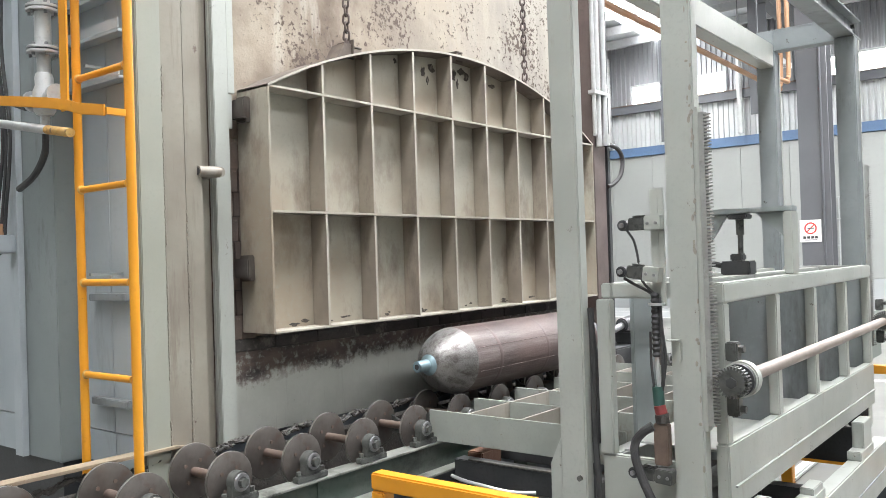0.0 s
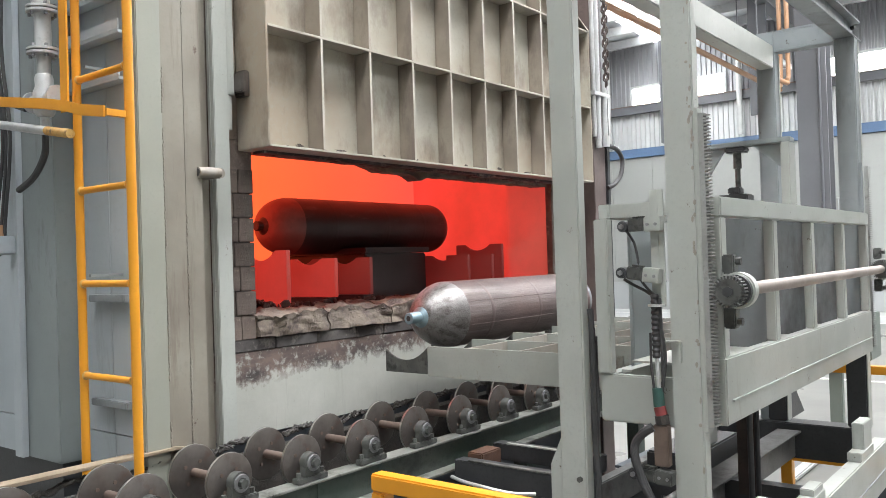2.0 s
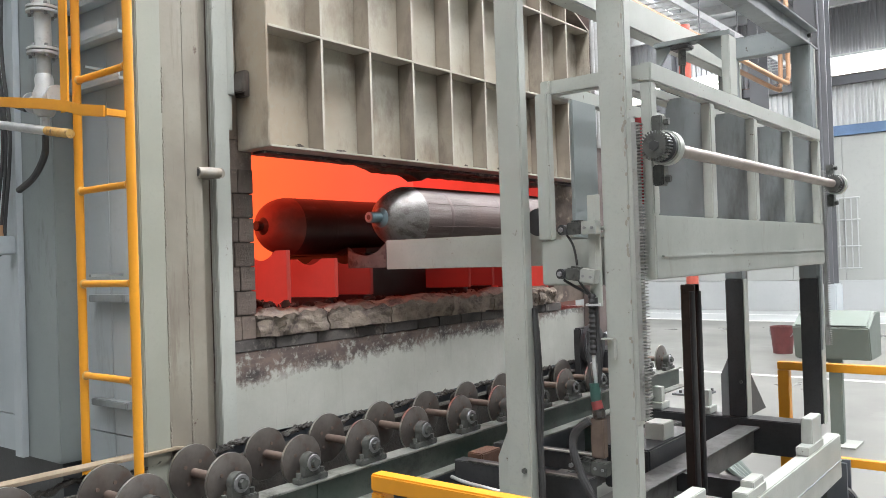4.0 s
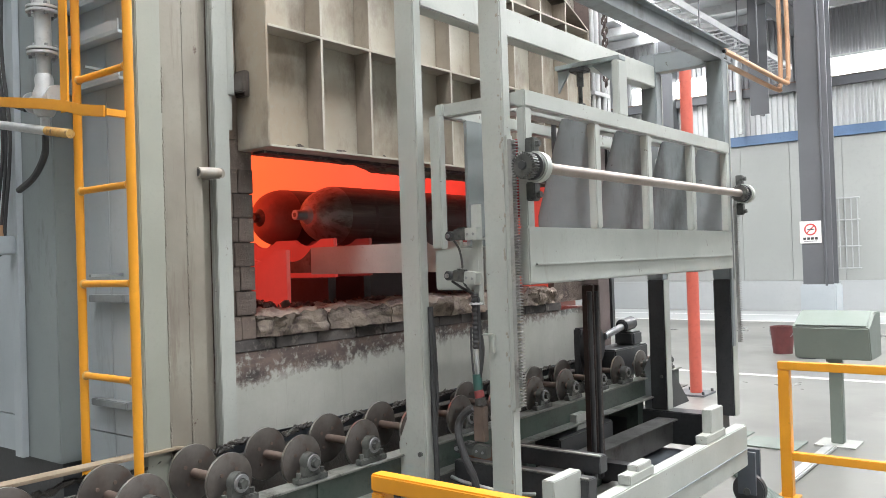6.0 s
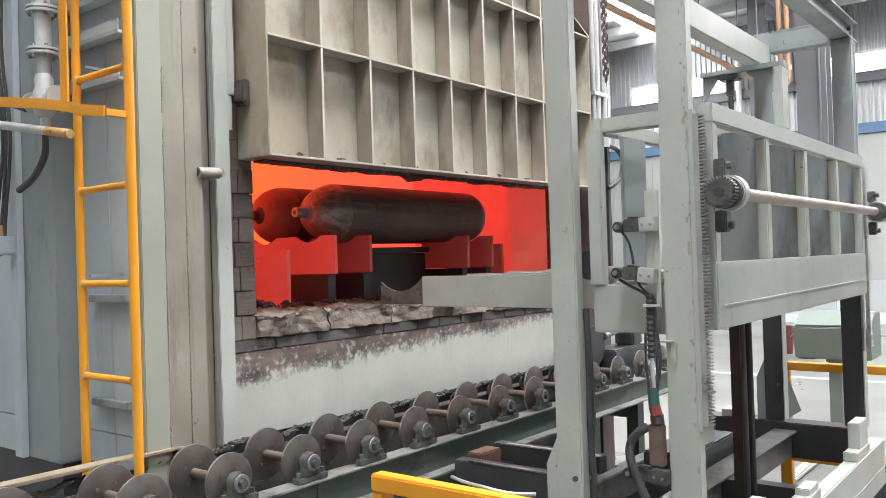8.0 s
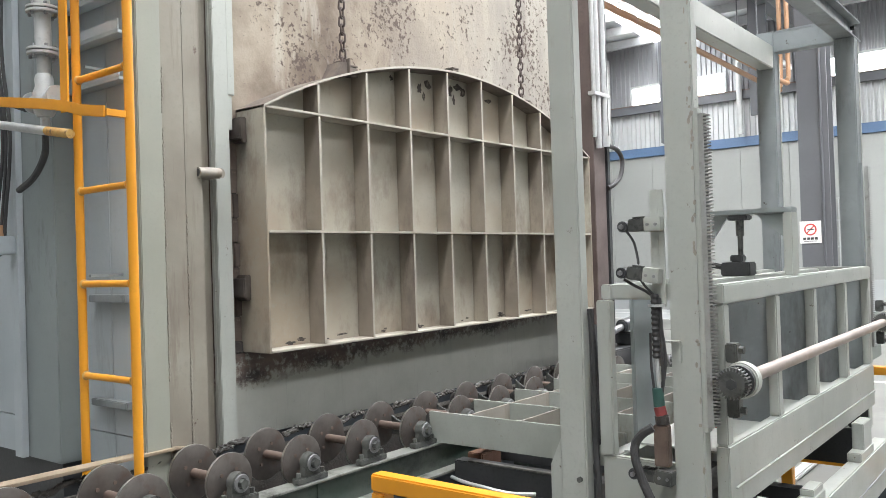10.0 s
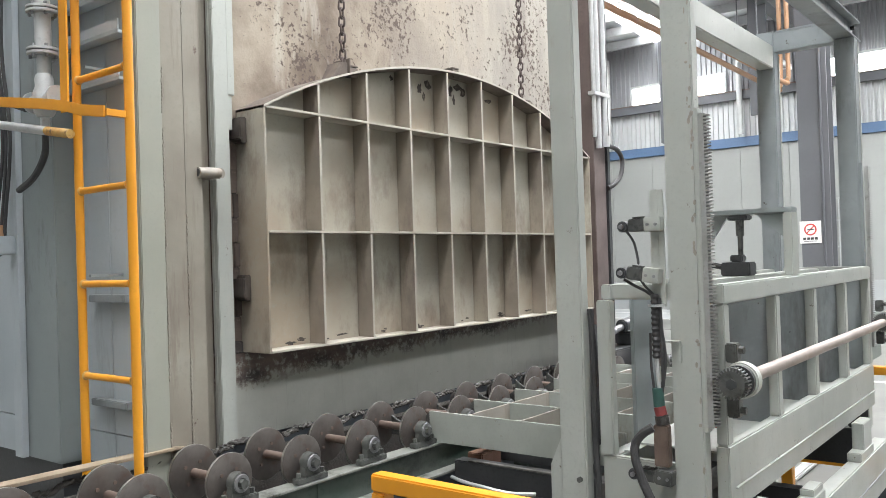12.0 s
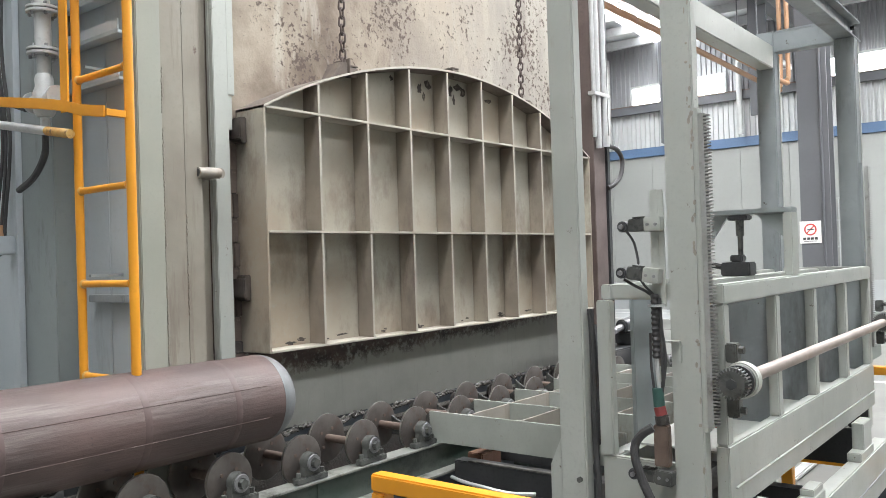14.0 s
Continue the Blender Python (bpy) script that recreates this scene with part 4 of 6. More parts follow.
    for x, z, w, h in ((3.455, 1.425, 0.014, 0.022), (3.55, 1.34, 0.012, 0.02), (3.7, 1.4, 0.028, 0.04), (3.775, 1.435, 0.035, 0.03), (3.74, 1.36, 0.014, 0.03), (3.99, 1.43, 0.03, 0.05), (4.07, 1.46, 0.04, 0.026), (4.12, 1.44, 0.03, 0.04), (4.03, 1.38, 0.016, 0.03), (4.4, 1.415, 0.045, 0.02)):
        burnt_patch(x, z, w, h)
    for i in range(9):
        for k in range(2):
            x = x0 + (x1 - x0) * (i + rng.uniform(0.25, 0.85)) / 9
            burnt_patch(x, 0.016 + 0.012 * k + 0.008, rng.uniform(0.012, 0.05), rng.uniform(0.005, 0.013))
    # frayed lining that hangs under the door
    bm = bmesh.new()
    for i in range(60):
        x = x0 + 0.1 + i * 0.05
        h = 0.012 + 0.02 * abs(noise.noise(Vector((x * 5, 0, 0))))
        box(bm, x - 0.03, x + 0.03, yf + 0.12, yf + 0.2, -h, -0.001)
    part("frayed_seal", bm, STAIN_PLATE, d)
    return d, arch


door, door_arch = furnace_door()


def link_mesh():
    bm = bmesh.new()
    pts = []
    for k in range(12):
        a = 2 * math.pi * k / 12
        pts.append((0.016 * math.cos(a), 0, 0.016 * math.sin(a) + (0.012 if math.sin(a) > 0 else -0.012)))
    rings = []
    for i, p in enumerate(pts):
        p = Vector(p)
        d = (Vector(pts[(i + 1) % 12]) - Vector(pts[i - 1])).normalized()
        u = Vector((0, 1, 0))
        v = d.cross(u)
        rings.append([bm.verts.new(p + 0.006 * (math.cos(2 * math.pi * k / 6) * u + math.sin(2 * math.pi * k / 6) * v)) for k in range(6)])
    for i in range(12):
        a, b = rings[i], rings[(i + 1) % 12]
        for k in range(6):
            bm.faces.new((a[k], a[(k + 1) % 6], b[(k + 1) % 6], b[k]))
    return mesh_of("link", bm, CHAIN_STEEL)


LINK = link_mesh()


def chain(x, y, z0, n, label):
    c = thing("lifting_chain", (x, y, z0), label, "chain", "lifting chains")
    for i in range(n):
        o = new("link", LINK)
        o.parent = c
        o.matrix_basis = pose(0, 0, 0.024 + i * 0.043, 0, 0, 90 * (i % 2) + 20)
    return c


# ---------------------------------------------------------------- ladder, side panels, gas line


def furnace_side():
    f = furnace
    part("side_panel", boxes((1.83, 1.86, 2.978, 3.178, 0.826, 4.2)), PAINT_COOL, f, "blue-grey side panel")
    part("side_panel", boxes((1.832, 1.86, 2.978, 3.178, 0.65, 0.82)), PAINT_COOL, f, "blue-grey lower side panel")
    part("side_panel", boxes((1.83, 1.86, 3.182, 6.2, 0.826, 4.2)), PAINT_COOL, f, "blue-grey side panel")
    part("side_panel", boxes((1.832, 1.86, 3.182, 6.2, 0.65, 0.82)), PAINT_COOL, f, "blue-grey lower side panel")
    # black here stands in for the dark openings under the side panels
    part("plinth", boxes((1.845, 1.95, 2.96, 6.2, FZ, 0.648)), BLACK, f, "plinth, shade under the panels put in as black")
    for z, s in ((2.60, 1), (2.44, 1), (2.255, 1)):
        part("stiffener", boxes((1.77, 1.828, 2.98, 3.9, z - 0.006, z + 0.006), (1.77, 1.776, 2.98, 3.9, z + 0.0065, z + 0.05)), PAINT_COOL, f, bevel=0.002)
    for z in (1.385, 0.957):
        part("small_shelf", boxes((1.79, 1.828, 3.02, 3.29, z - 0.018, z + 0.012)), PAINT_STAINED_SHADED, f, bevel=0.003)
    part("column_foot", boxes((1.735, 1.828, 3.43, 3.76, FZ, 0.688)), BLACK, f, "black column foot")
    part("side_column", boxes((1.72, 1.828, 3.416, 3.70, 0.69, 4.2)), PAINT_DARK, f, "dark blue-grey box column", bevel=0.004)
    part("column_flange", boxes((1.69, 1.718, 3.69, 3.76, 0.69, 4.2)), PAINT_COOL, f, bevel=0.002)


furnace_side()


def ladder():
    l = thing("fixed_ladder", (1.667, 2.92, 0.5), "yellow painted steel ladder fixed to the furnace side", "ladder")
    x = 1.667
    ya, yb = 2.742, 3.112
    for y, w in ((ya, 0.0178), (yb, 0.0168)):
        part("stile", rods(((x, y, 0.66), (x, y, 4.1), w), seg=20), YELLOW, l)
    for z in (1.09, 1.447, 1.81, 2.245, 2.61, 2.97, 3.33, 3.69):
        rung = part("rung", rods(((x, ya + 0.018, z), (x, yb - 0.017, z), 0.0135), seg=14), YELLOW, l)
        part("weld", rods(((x, ya + 0.0182, z), (x, ya + 0.026, z), 0.0185, 0.0145), seg=14), WORN_YELLOW, rung)
        part("weld", rods(((x, yb - 0.025, z), (x, yb - 0.0172, z), 0.0145, 0.0185), seg=14), WORN_YELLOW, rung)
    bm = bmesh.new()
    pts = [(2.735, 2.063), (2.9, 2.090), (3.0, 2.118), (3.15, 2.147), (3.7, 2.237)]
    prism(bm, [(y, z - 0.021) for y, z in pts] + [(y, z + 0.021) for y, z in pts[::-1]], "x", x - 0.105, x - 0.097)
    part("hoop_band", bm, YELLOW, l, "flat yellow cage band", bevel=0.002)
    part("cage_strip", boxes((x - 0.096, x - 0.088, 3.0, 3.055, 2.10, 4.1)), YELLOW, l, bevel=0.002)
    for y, z in ((2.742, 2.062), (3.112, 2.137)):
        part("band_clip", boxes((x - 0.096, x - 0.0205, y - 0.012, y + 0.012, z - 0.012, z + 0.012)), YELLOW, l)
    for z in (1.478, 2.3, 3.1):
        part("bracket", boxes((x + 0.0215, 1.826, 3.08, 3.095, z - 0.005, z + 0.005)), PAINT_DARK, l)


ladder()


def gas_line():
    g = thing("gas_line", (1.50, 3.24, 2.0), "silver painted gas pipe with flanges and a valve", "pipe")
    x, y = 1.62, 3.275
    part("pipe", rods(((x, y, 2.25), (x, y, 2.365), 0.026), ((x, y, 2.39), (x, y, 2.535), 0.032), ((x, y, 2.56), (x, y, 3.4), 0.03), seg=20), WHITE_METAL, g)
    for z in (2.38, 2.548):
        part("flange", rods(((x, y, z - 0.014), (x, y, z - 0.002), 0.062), ((x, y, z + 0.002), (x, y, z + 0.014), 0.062), seg=28), WHITE_METAL, g, bevel=0.002)
        for k in range(6):
            a = k * math.pi / 3 + 0.3
            part("bolt", rods(((x + 0.05 * math.cos(a), y + 0.05 * math.sin(a), z - 0.026), (x + 0.05 * math.cos(a), y + 0.05 * math.sin(a), z + 0.026), 0.007), seg=6), HOSE_METAL, g)
    body = bmesh.new()
    lathe(body, [(2.12, 0), (2.12, 0.03), (2.14, 0.042), (2.21, 0.045), (2.24, 0.034), (2.27, 0.036), (2.29, 0.03), (2.30, 0)], 20, Matrix.Translation((x, y, 0)))
    rod(body, (x + 0.0, y - 0.09, 2.19), (x, y + 0.09, 2.19), 0.027, 18)
    part("valve_body", body, WHITE_METAL, g, bevel=0.003)
    part("valve_flange", rods(((x, y + 0.09, 2.19), (x, y + 0.104, 2.19), 0.043), seg=20), WHITE_METAL, g)
    part("valve_flange", rods(((x, y - 0.104, 2.19), (x, y - 0.09, 2.19), 0.043), seg=20), WHITE_METAL, g)
    part("nut", rods(((x, y, 2.06), (x, y, 2.118), 0.018), seg=6), WHITE_METAL, g)
    bm = bmesh.new()
    tube(bm, [(x, y, 2.06), (x, y + 0.01, 1.97), (x, y + 0.1, 1.89), (x + 0.03, y + 0.3, 1.85)], 0.014, 8)
    part("flexible_hose", bm, CABLE, g, "black flexible hose")
    part("handle", rods(((x - 0.02, y + 0.12, 2.16), (x - 0.02, y + 0.25, 2.2), 0.008), seg=8), BLACK, g)
    h = thing("handrail_pipe", (1.58, 3.4, 2.07), "worn white and yellow handrail pipe", "rail")
    part("pipe", rods(((1.60, 3.22, 2.055), (1.60, 3.9, 2.18), 0.018), seg=12), WHITE_METAL, h)
    part("pipe_end", rods(((1.60, 3.04, 2.022), (1.60, 3.2195, 2.055), 0.018), seg=12), WORN_YELLOW, h, "worn yellow pipe end")
    c = thing("cable_bundle", (1.66, 3.75, 1.7), "loose dark cables hanging on the furnace column", "cable")
    for i, (a, b) in enumerate(((3.48, 1.75), (3.52, 1.7), (3.55, 1.8))):
        bm = bmesh.new()
        tube(bm, [(1.67, a + 0.22, 3.0), (1.66, a + 0.25, 2.5), (1.67, a + 0.21, 2.1), (1.66, a + 0.25, b), (1.67, a + 0.3, b - 0.12), (1.68, a + 0.38, b)], 0.008, 6)
        part("cable", bm, CABLE, c)
    j = thing("junction_box", (1.65, 3.77, 1.65), "small grey box with an orange cap", "box")
    part("body", boxes((1.60, 1.688, 3.70, 3.82, 1.58, 1.66)), PAINT_COOL, j, bevel=0.005)
    part("cap", rods(((1.64, 3.77, 1.662), (1.64, 3.77, 1.71), 0.03), seg=14), ORANGE_PIPE, j, "orange cap")


gas_line()

# ---------------------------------------------------------------- roller conveyor
RN, RF, RZ = 2.663, 2.897, 0.665    # near disc, far disc, axle height
PITCH = 0.3735
ROLLER_X = [2.747 + PITCH * k for k in range(-16, 10)]


def roller(x):
    r = thing("conveyor_roller", (x, 2.78, 0.585), "pair of worn steel discs on a shaft in bearings", "roller", "conveyor rollers")
    m = frame_of((0, 1, 0))

    def disc(name, y, rad):
        bm = bmesh.new()
        lathe(bm, [(-0.009, 0), (-0.009, rad - 0.006), (-0.006, rad), (0.006, rad), (0.009, rad - 0.006), (0.009, 0)], 40, Matrix.Translation((x, y, RZ)) @ m)
        d = part(name, bm, BARE, r, "worn steel disc")
        rim = bmesh.new()
        lathe(rim, [(-0.0055, rad + 0.0006), (0.0055, rad + 0.0006)], 40, Matrix.Translation((x, y, RZ)) @ m)
        part("rim", rim, RIM, d, "polished rolling edge")
        for k in range(4):
            a = k * math.pi / 2 + x * 7
            px, pz = x + 0.05 * math.cos(a), RZ + 0.05 * math.sin(a)
            part("spot", rods(((px, y - 0.0125, pz), (px, y - 0.0092, pz), 0.008), seg=8), RUST, d)
    disc("far_disc", RF, 0.114)
    disc("near_disc", RN, 0.108)
    part("shaft", rods(((x, RN - 0.075, RZ), (x, 3.0, RZ), 0.019), seg=18), RUST, r, "rusty steel shaft")
    for y in (RN - 0.055,):
        bm = bmesh.new()
        rod(bm, (x, y - 0.022, RZ), (x, y + 0.022, RZ), 0.042, 24)
        prism(bm, [(x - 0.038, RZ), (x + 0.038, RZ), (x + 0.046, 0.612), (x - 0.046, 0.612)], "y", y - 0.018, y + 0.018)
        box(bm, x - 0.085, x + 0.085, y - 0.02, y + 0.02, 0.587, 0.611)
        b = part("pillow_block", bm, CASTING, r, "greasy cast pillow block", bevel=0.003)
        ringm = bmesh.new()
        lathe(ringm, [(0, 0.022), (0, 0.036), (-0.006, 0.034), (-0.006, 0.022), (0, 0.022)], 24, Matrix.Translation((x, y - 0.0225, RZ)) @ frame_of((0, 1, 0)))
        part("bearing_ring", ringm, HOSE_METAL, b)
        part("nut", rods(((x, y - 0.044, RZ), (x, y - 0.0225, RZ), 0.019), seg=6), CASTING, b)
        for dx in (-0.066, 0.066):
            part("bolt", rods(((x + dx, y, 0.612), (x + dx, y, 0.632), 0.011), seg=6), CASTING, b)
    part("sprocket", rods(((x, 2.965, RZ), (x, 2.98, RZ), 0.05), seg=16), GREASE, r)
    return r


first = roller(ROLLER_X[0])
for rx in ROLLER_X[1:]:
    copy_thing(first, pose(rx, 2.78, 0.585))


def conveyor():
    c = thing("roller_conveyor", (3.5, 2.75, FZ), "oily dark green steel conveyor frame", "conveyor frame")
    x0, x1 = -4.3, 6.3
    part("near_rail", boxes((x0, x1, 2.600, 2.606, 0.452, 0.574), (x0, x1, 2.606, 2.67, 0.452, 0.46)), GREEN_RAIL, c, "dark green channel rail")
    part("rail_flange", boxes((x0, x1, 2.575, 2.67, 0.575, 0.585)), RAIL_TOP, c, "scuffed top flange", bevel=0.002)
    part("lower_flange", boxes((x0, x1, 2.53, 2.60, 0.44, 0.451)), RAIL_TOP, c, bevel=0.002)
    part("far_rail", boxes((x0, x1, 2.985, 3.06, 0.45, 0.65)), GREASE, c)
    for x in (-3.6, -2.0, -0.4, 1.2, 2.6, 4.1, 5.6):
        part("leg", boxes((x - 0.05, x + 0.05, 2.61, 2.7, FZ, 0.438)), GREEN_RAIL, c)
        part("leg", boxes((x - 0.05, x + 0.05, 2.97, 3.05, FZ, 0.448)), GREEN_RAIL, c)
        part("cross_beam", boxes((x - 0.04, x + 0.04, 2.702, 2.968, 0.3, 0.40)), GREEN_RAIL, c)
    part("weld_plate", boxes((2.40, 2.47, 2.5945, 2.5995, 0.455, 0.573)), GREEN_RAIL, c)
    bm = bmesh.new()
    n = 420
    for i in range(n):
        x = x0 + (x1 - x0) * i / n
        for y in (2.957, 2.985):
            dz = RZ + 0.05 + random.uniform(-0.004, 0.004) + 0.012 * math.sin(x * 17)
            bmesh.ops.create_icosphere(bm, subdivisions=1, radius=0.012 * random.uniform(0.7, 1.3), matrix=Matrix.Translation((x, y, dz)) @ pose(0, 0, 0, random.uniform(-30, 30), random.uniform(-40, 40), 0) @ Matrix.Diagonal((1.9, 0.6, 0.85, 1)))
    part("drive_chain", bm, GREASE, c, "greasy black drive chain")
    g = thing("chain_guard", (1.0, 2.9, 0.7), "dusty tan sheet-metal chain cover", "cover")
    bm = bmesh.new()
    prism(bm, [(0.4, 0.780), (1.95, 0.772), (2.02, 0.760), (0.4, 0.765)], "y", 2.93, 3.0)
    part("sheet", bm, CHAIN_COVER, g, bevel=0.002)
    p = thing("oil_tray", (3.2, 2.2, FZ), "black oily tray under the conveyor", "tray")
    part("pan", boxes((2.2, 5.2, 1.95, 2.9, FZ, FZ + 0.02)), FLOOR_WET, p)
    for a, b in ((1.95, 1.965), (2.885, 2.9)):
        part("edge", boxes((2.2, 5.2, a, b, FZ + 0.021, FZ + 0.09)), BLACK, p)
    bm = bmesh.new()
    for i in range(300):
        m = Matrix.Translation((random.uniform(2.9, 3.7), random.uniform(2.0, 2.5), FZ + 0.024)) @ Matrix.Diagonal((random.uniform(0.004, 0.014),) * 2 + (0.005, 1))
        bmesh.ops.create_icosphere(bm, subdivisions=1, radius=1, matrix=m)
    whole("metal_chips", bm, HOSE_METAL, (3.3, 2.2, FZ + 0.02), "scattered bright metal scale chips in the tray", "chips", "stuff")
    # added block; its brown stands in for furnace glow on a dark beam
    w = thing("timber_block", (3.43, 2.46, FZ), "block under the conveyor, brown in place of furnace glow on a beam", "block")
    part("block", boxes((3.35, 3.52, 2.42, 2.515, FZ + 0.021, 0.52)), GLOW_BROWN, w, bevel=0.006)
    # bracket beams that stand out from the rail, scuffed along their top edges
    for x, y, z0, z1, lip in ((3.26, 1.78, 0.385, 0.498, RAIL_TOP), (3.60, 1.90, 0.432, 0.516, PAINT)):
        k = thing("bracket_beam", (x, 2.2, z0), "black steel bracket beam with a scuffed top edge under the rollers", "beam", "bracket beams")
        part("beam", boxes((x, x + 0.08, y, 2.529, z0, z1)), BLACK, k, bevel=0.004)
        part("top_edge", boxes((x - 0.004, x + 0.02, y, 2.44, z1 + 0.0005, z1 + 0.008)), lip, k, bevel=0.001)
    k = thing("pit_hose", (3.3, 2.3, 0.3), "pale hose lying over the bracket beam", "hose")
    bm = bmesh.new()
    tube(bm, [(3.20, 2.50, 0.43), (3.17, 2.40, 0.425), (3.16, 2.28, 0.42), (3.20, 2.16, 0.40), (3.25, 2.05, 0.40)], 0.009, 8)
    part("hose", bm, WHITE_METAL, k)
    t = thing("steel_tank", (5.3, 2.35, FZ), "dark steel tank below the conveyor", "box")
    part("body", boxes((5.0, 5.6, 2.2, 2.5, FZ, 0.08)), BLACK, t, bevel=0.008)
    part("lid", boxes((4.98, 5.62, 2.18, 2.52, 0.082, 0.10)), PAINT_SHADE, t, bevel=0.004)
    d = thing("conveyor_drive", (5.75, 2.82, 0.58), "black gear motor and shaft on the conveyor end", "motor")
    part("wheel", rods(((5.30, 2.80, 0.845), (5.30, 2.85, 0.845), 0.155), seg=36), BLACK, d, bevel=0.008)
    part("wheel_guard", boxes((5.16, 5.44, 2.84, 2.90, 0.60, 0.98)), BLACK, d, bevel=0.01)
    part("shaft", rods(((5.44, 2.80, 0.90), (5.72, 2.80, 0.945), 0.026), seg=14), HOSE_METAL, d)
    part("motor", rods(((5.72, 2.80, 0.95), (5.90, 2.80, 0.965), 0.05), seg=24), BLACK, d, bevel=0.01)
    part("gearbox", boxes((5.80, 5.95, 2.74, 2.90, 0.80, 0.90)), BLACK, d, bevel=0.012)
    part("base", boxes((5.45, 6.0, 2.72, 2.94, 0.588, 0.80)), BLACK, d, bevel=0.01)


conveyor()

# ---------------------------------------------------------------- gas cylinders
CR, CL = 0.181, 1.76


def gas_cylinder(at, label, hot):
    """The axis runs along x from the neck at 0 to the closed end."""
    g = thing("gas_cylinder", at, label, "gas cylinder", "gas cylinders")
    m = Matrix.Translation(at) @ frame_of((1, 0, 0))
    x0, n0 = (0.25, 0.055) if hot else (0.30, 0.095)
    dome = bmesh.new()
    prof = [(n0 - 0.007, 0.045)]
    for k in range(13):
        a = k / 12 * math.pi / 2
        prof.append((x0 - (x0 - n0) * math.cos(a) ** (1.0 if hot else 1.35), 0.05 + (CR - 0.05) * math.sin(a) ** (1.0 if hot else 1.25)))
    lathe(dome, prof, 56, m)
    part("dome", dome, RED_LIT_DOME if hot else DOME, g, "dark scaled shoulder tinted with red furnace light" if hot else "bright spun steel shoulder")
    body = bmesh.new()
    lathe(body, [(x0 + 0.0005, CR)] + [(x0 + (CL - 0.12 - x0) * k / 8, CR) for k in range(1, 9)], 56, m)
    part("body", body, SCALE_DARK if hot else SHELL, g)
    for bx in (0.52, 1.02, 1.41):
        band = bmesh.new()
        lathe(band, [(bx - 0.014, CR + 0.0002), (bx - 0.012, CR + 0.0005), (bx + 0.012, CR + 0.0005), (bx + 0.014, CR + 0.0002)], 56, m)
        part("roll_mark", band, SCALE_DARK if hot else BAND, g)
    if not hot:
        seam = bmesh.new()
        for a in (-0.30, 0.42):
            ca, sa = math.cos(a), math.sin(a)
            rod(seam, Vector(at) + Vector((x0 + 0.02, -ca * CR, sa * CR)), Vector(at) + Vector((CL - 0.2, -ca * CR, sa * CR)), 0.0016, 6)
        part("drag_mark", seam, BAND, g, "dark lengthwise drag marks")
    end = bmesh.new()
    prof = [(CL - 0.12 + 0.0005, CR)]
    for k in range(1, 11):
        a = k / 10 * math.pi / 2
        prof.append((CL - 0.12 + 0.12 * math.sin(a), CR - 0.13 + 0.13 * math.cos(a)))
    prof.append((CL, 0))
    lathe(end, prof, 56, m)
    part("closed_end", end, SCALE_DARK if hot else BASE_END, g, "dark scaled end" if hot else "blue-grey tempered end")
    neck = bmesh.new()
    lathe(neck, [(0.0, 0), (0.0, 0.026), (0.003, 0.03), (n0 - 0.017, 0.032), (n0 - 0.007, 0.046), (n0 + 0.005, 0.060), (n0 + 0.01, 0.05)], 32, m)
    nk = part("neck", neck, SCALE_DARK if hot else NECK, g, "dark scaled neck" if hot else "blue-grey machined neck")
    # flat black disc, the shade of the neck opening put in as colour
    bore = bmesh.new()
    lathe(bore, [(-0.0008, 0), (-0.0008, 0.014)], 20, m)
    part("bore", bore, BLACK, nk)
    return g


CX = 3.255
load = gas_cylinder((CX, 2.75, 0.93), "steel gas cylinder with bright shoulder and rust-brown body", False)
hot = gas_cylinder((CX, 4.035, 1.737), "dark scaled gas cylinder inside the furnace", True)
incoming = gas_cylinder((-1.2, 2.78, 0.93), "rust-brown steel gas cylinder rolling on the conveyor", False)
# ---------------------------------------------------------------- charging machine
PX0, PX1 = 2.93, 2.99      # near posts
QX0, QX1 = 5.66, 5.76      # far posts
AY0, AY1 = 1.605, 1.722    # posts towards the furnace
BY0, BY1 = 1.12, 1.237     # posts away from it


def rack(bm, x0, x1, y_back, z0, z1):
    box(bm, x0, x1, y_back - 0.02, y_back, z0, z1)
    n = int((z1 - z0) / 0.0125)
    for i in range(n):
        z = z0 + 0.004 + i * 0.0125
        prism(bm, [(y_back - 0.019, z), (y_back - 0.036, z + 0.0025), (y_back - 0.036, z + 0.005), (y_back - 0.019, z + 0.0075)], "x", x0 + 0.002, x1 - 0.002)
    return bm


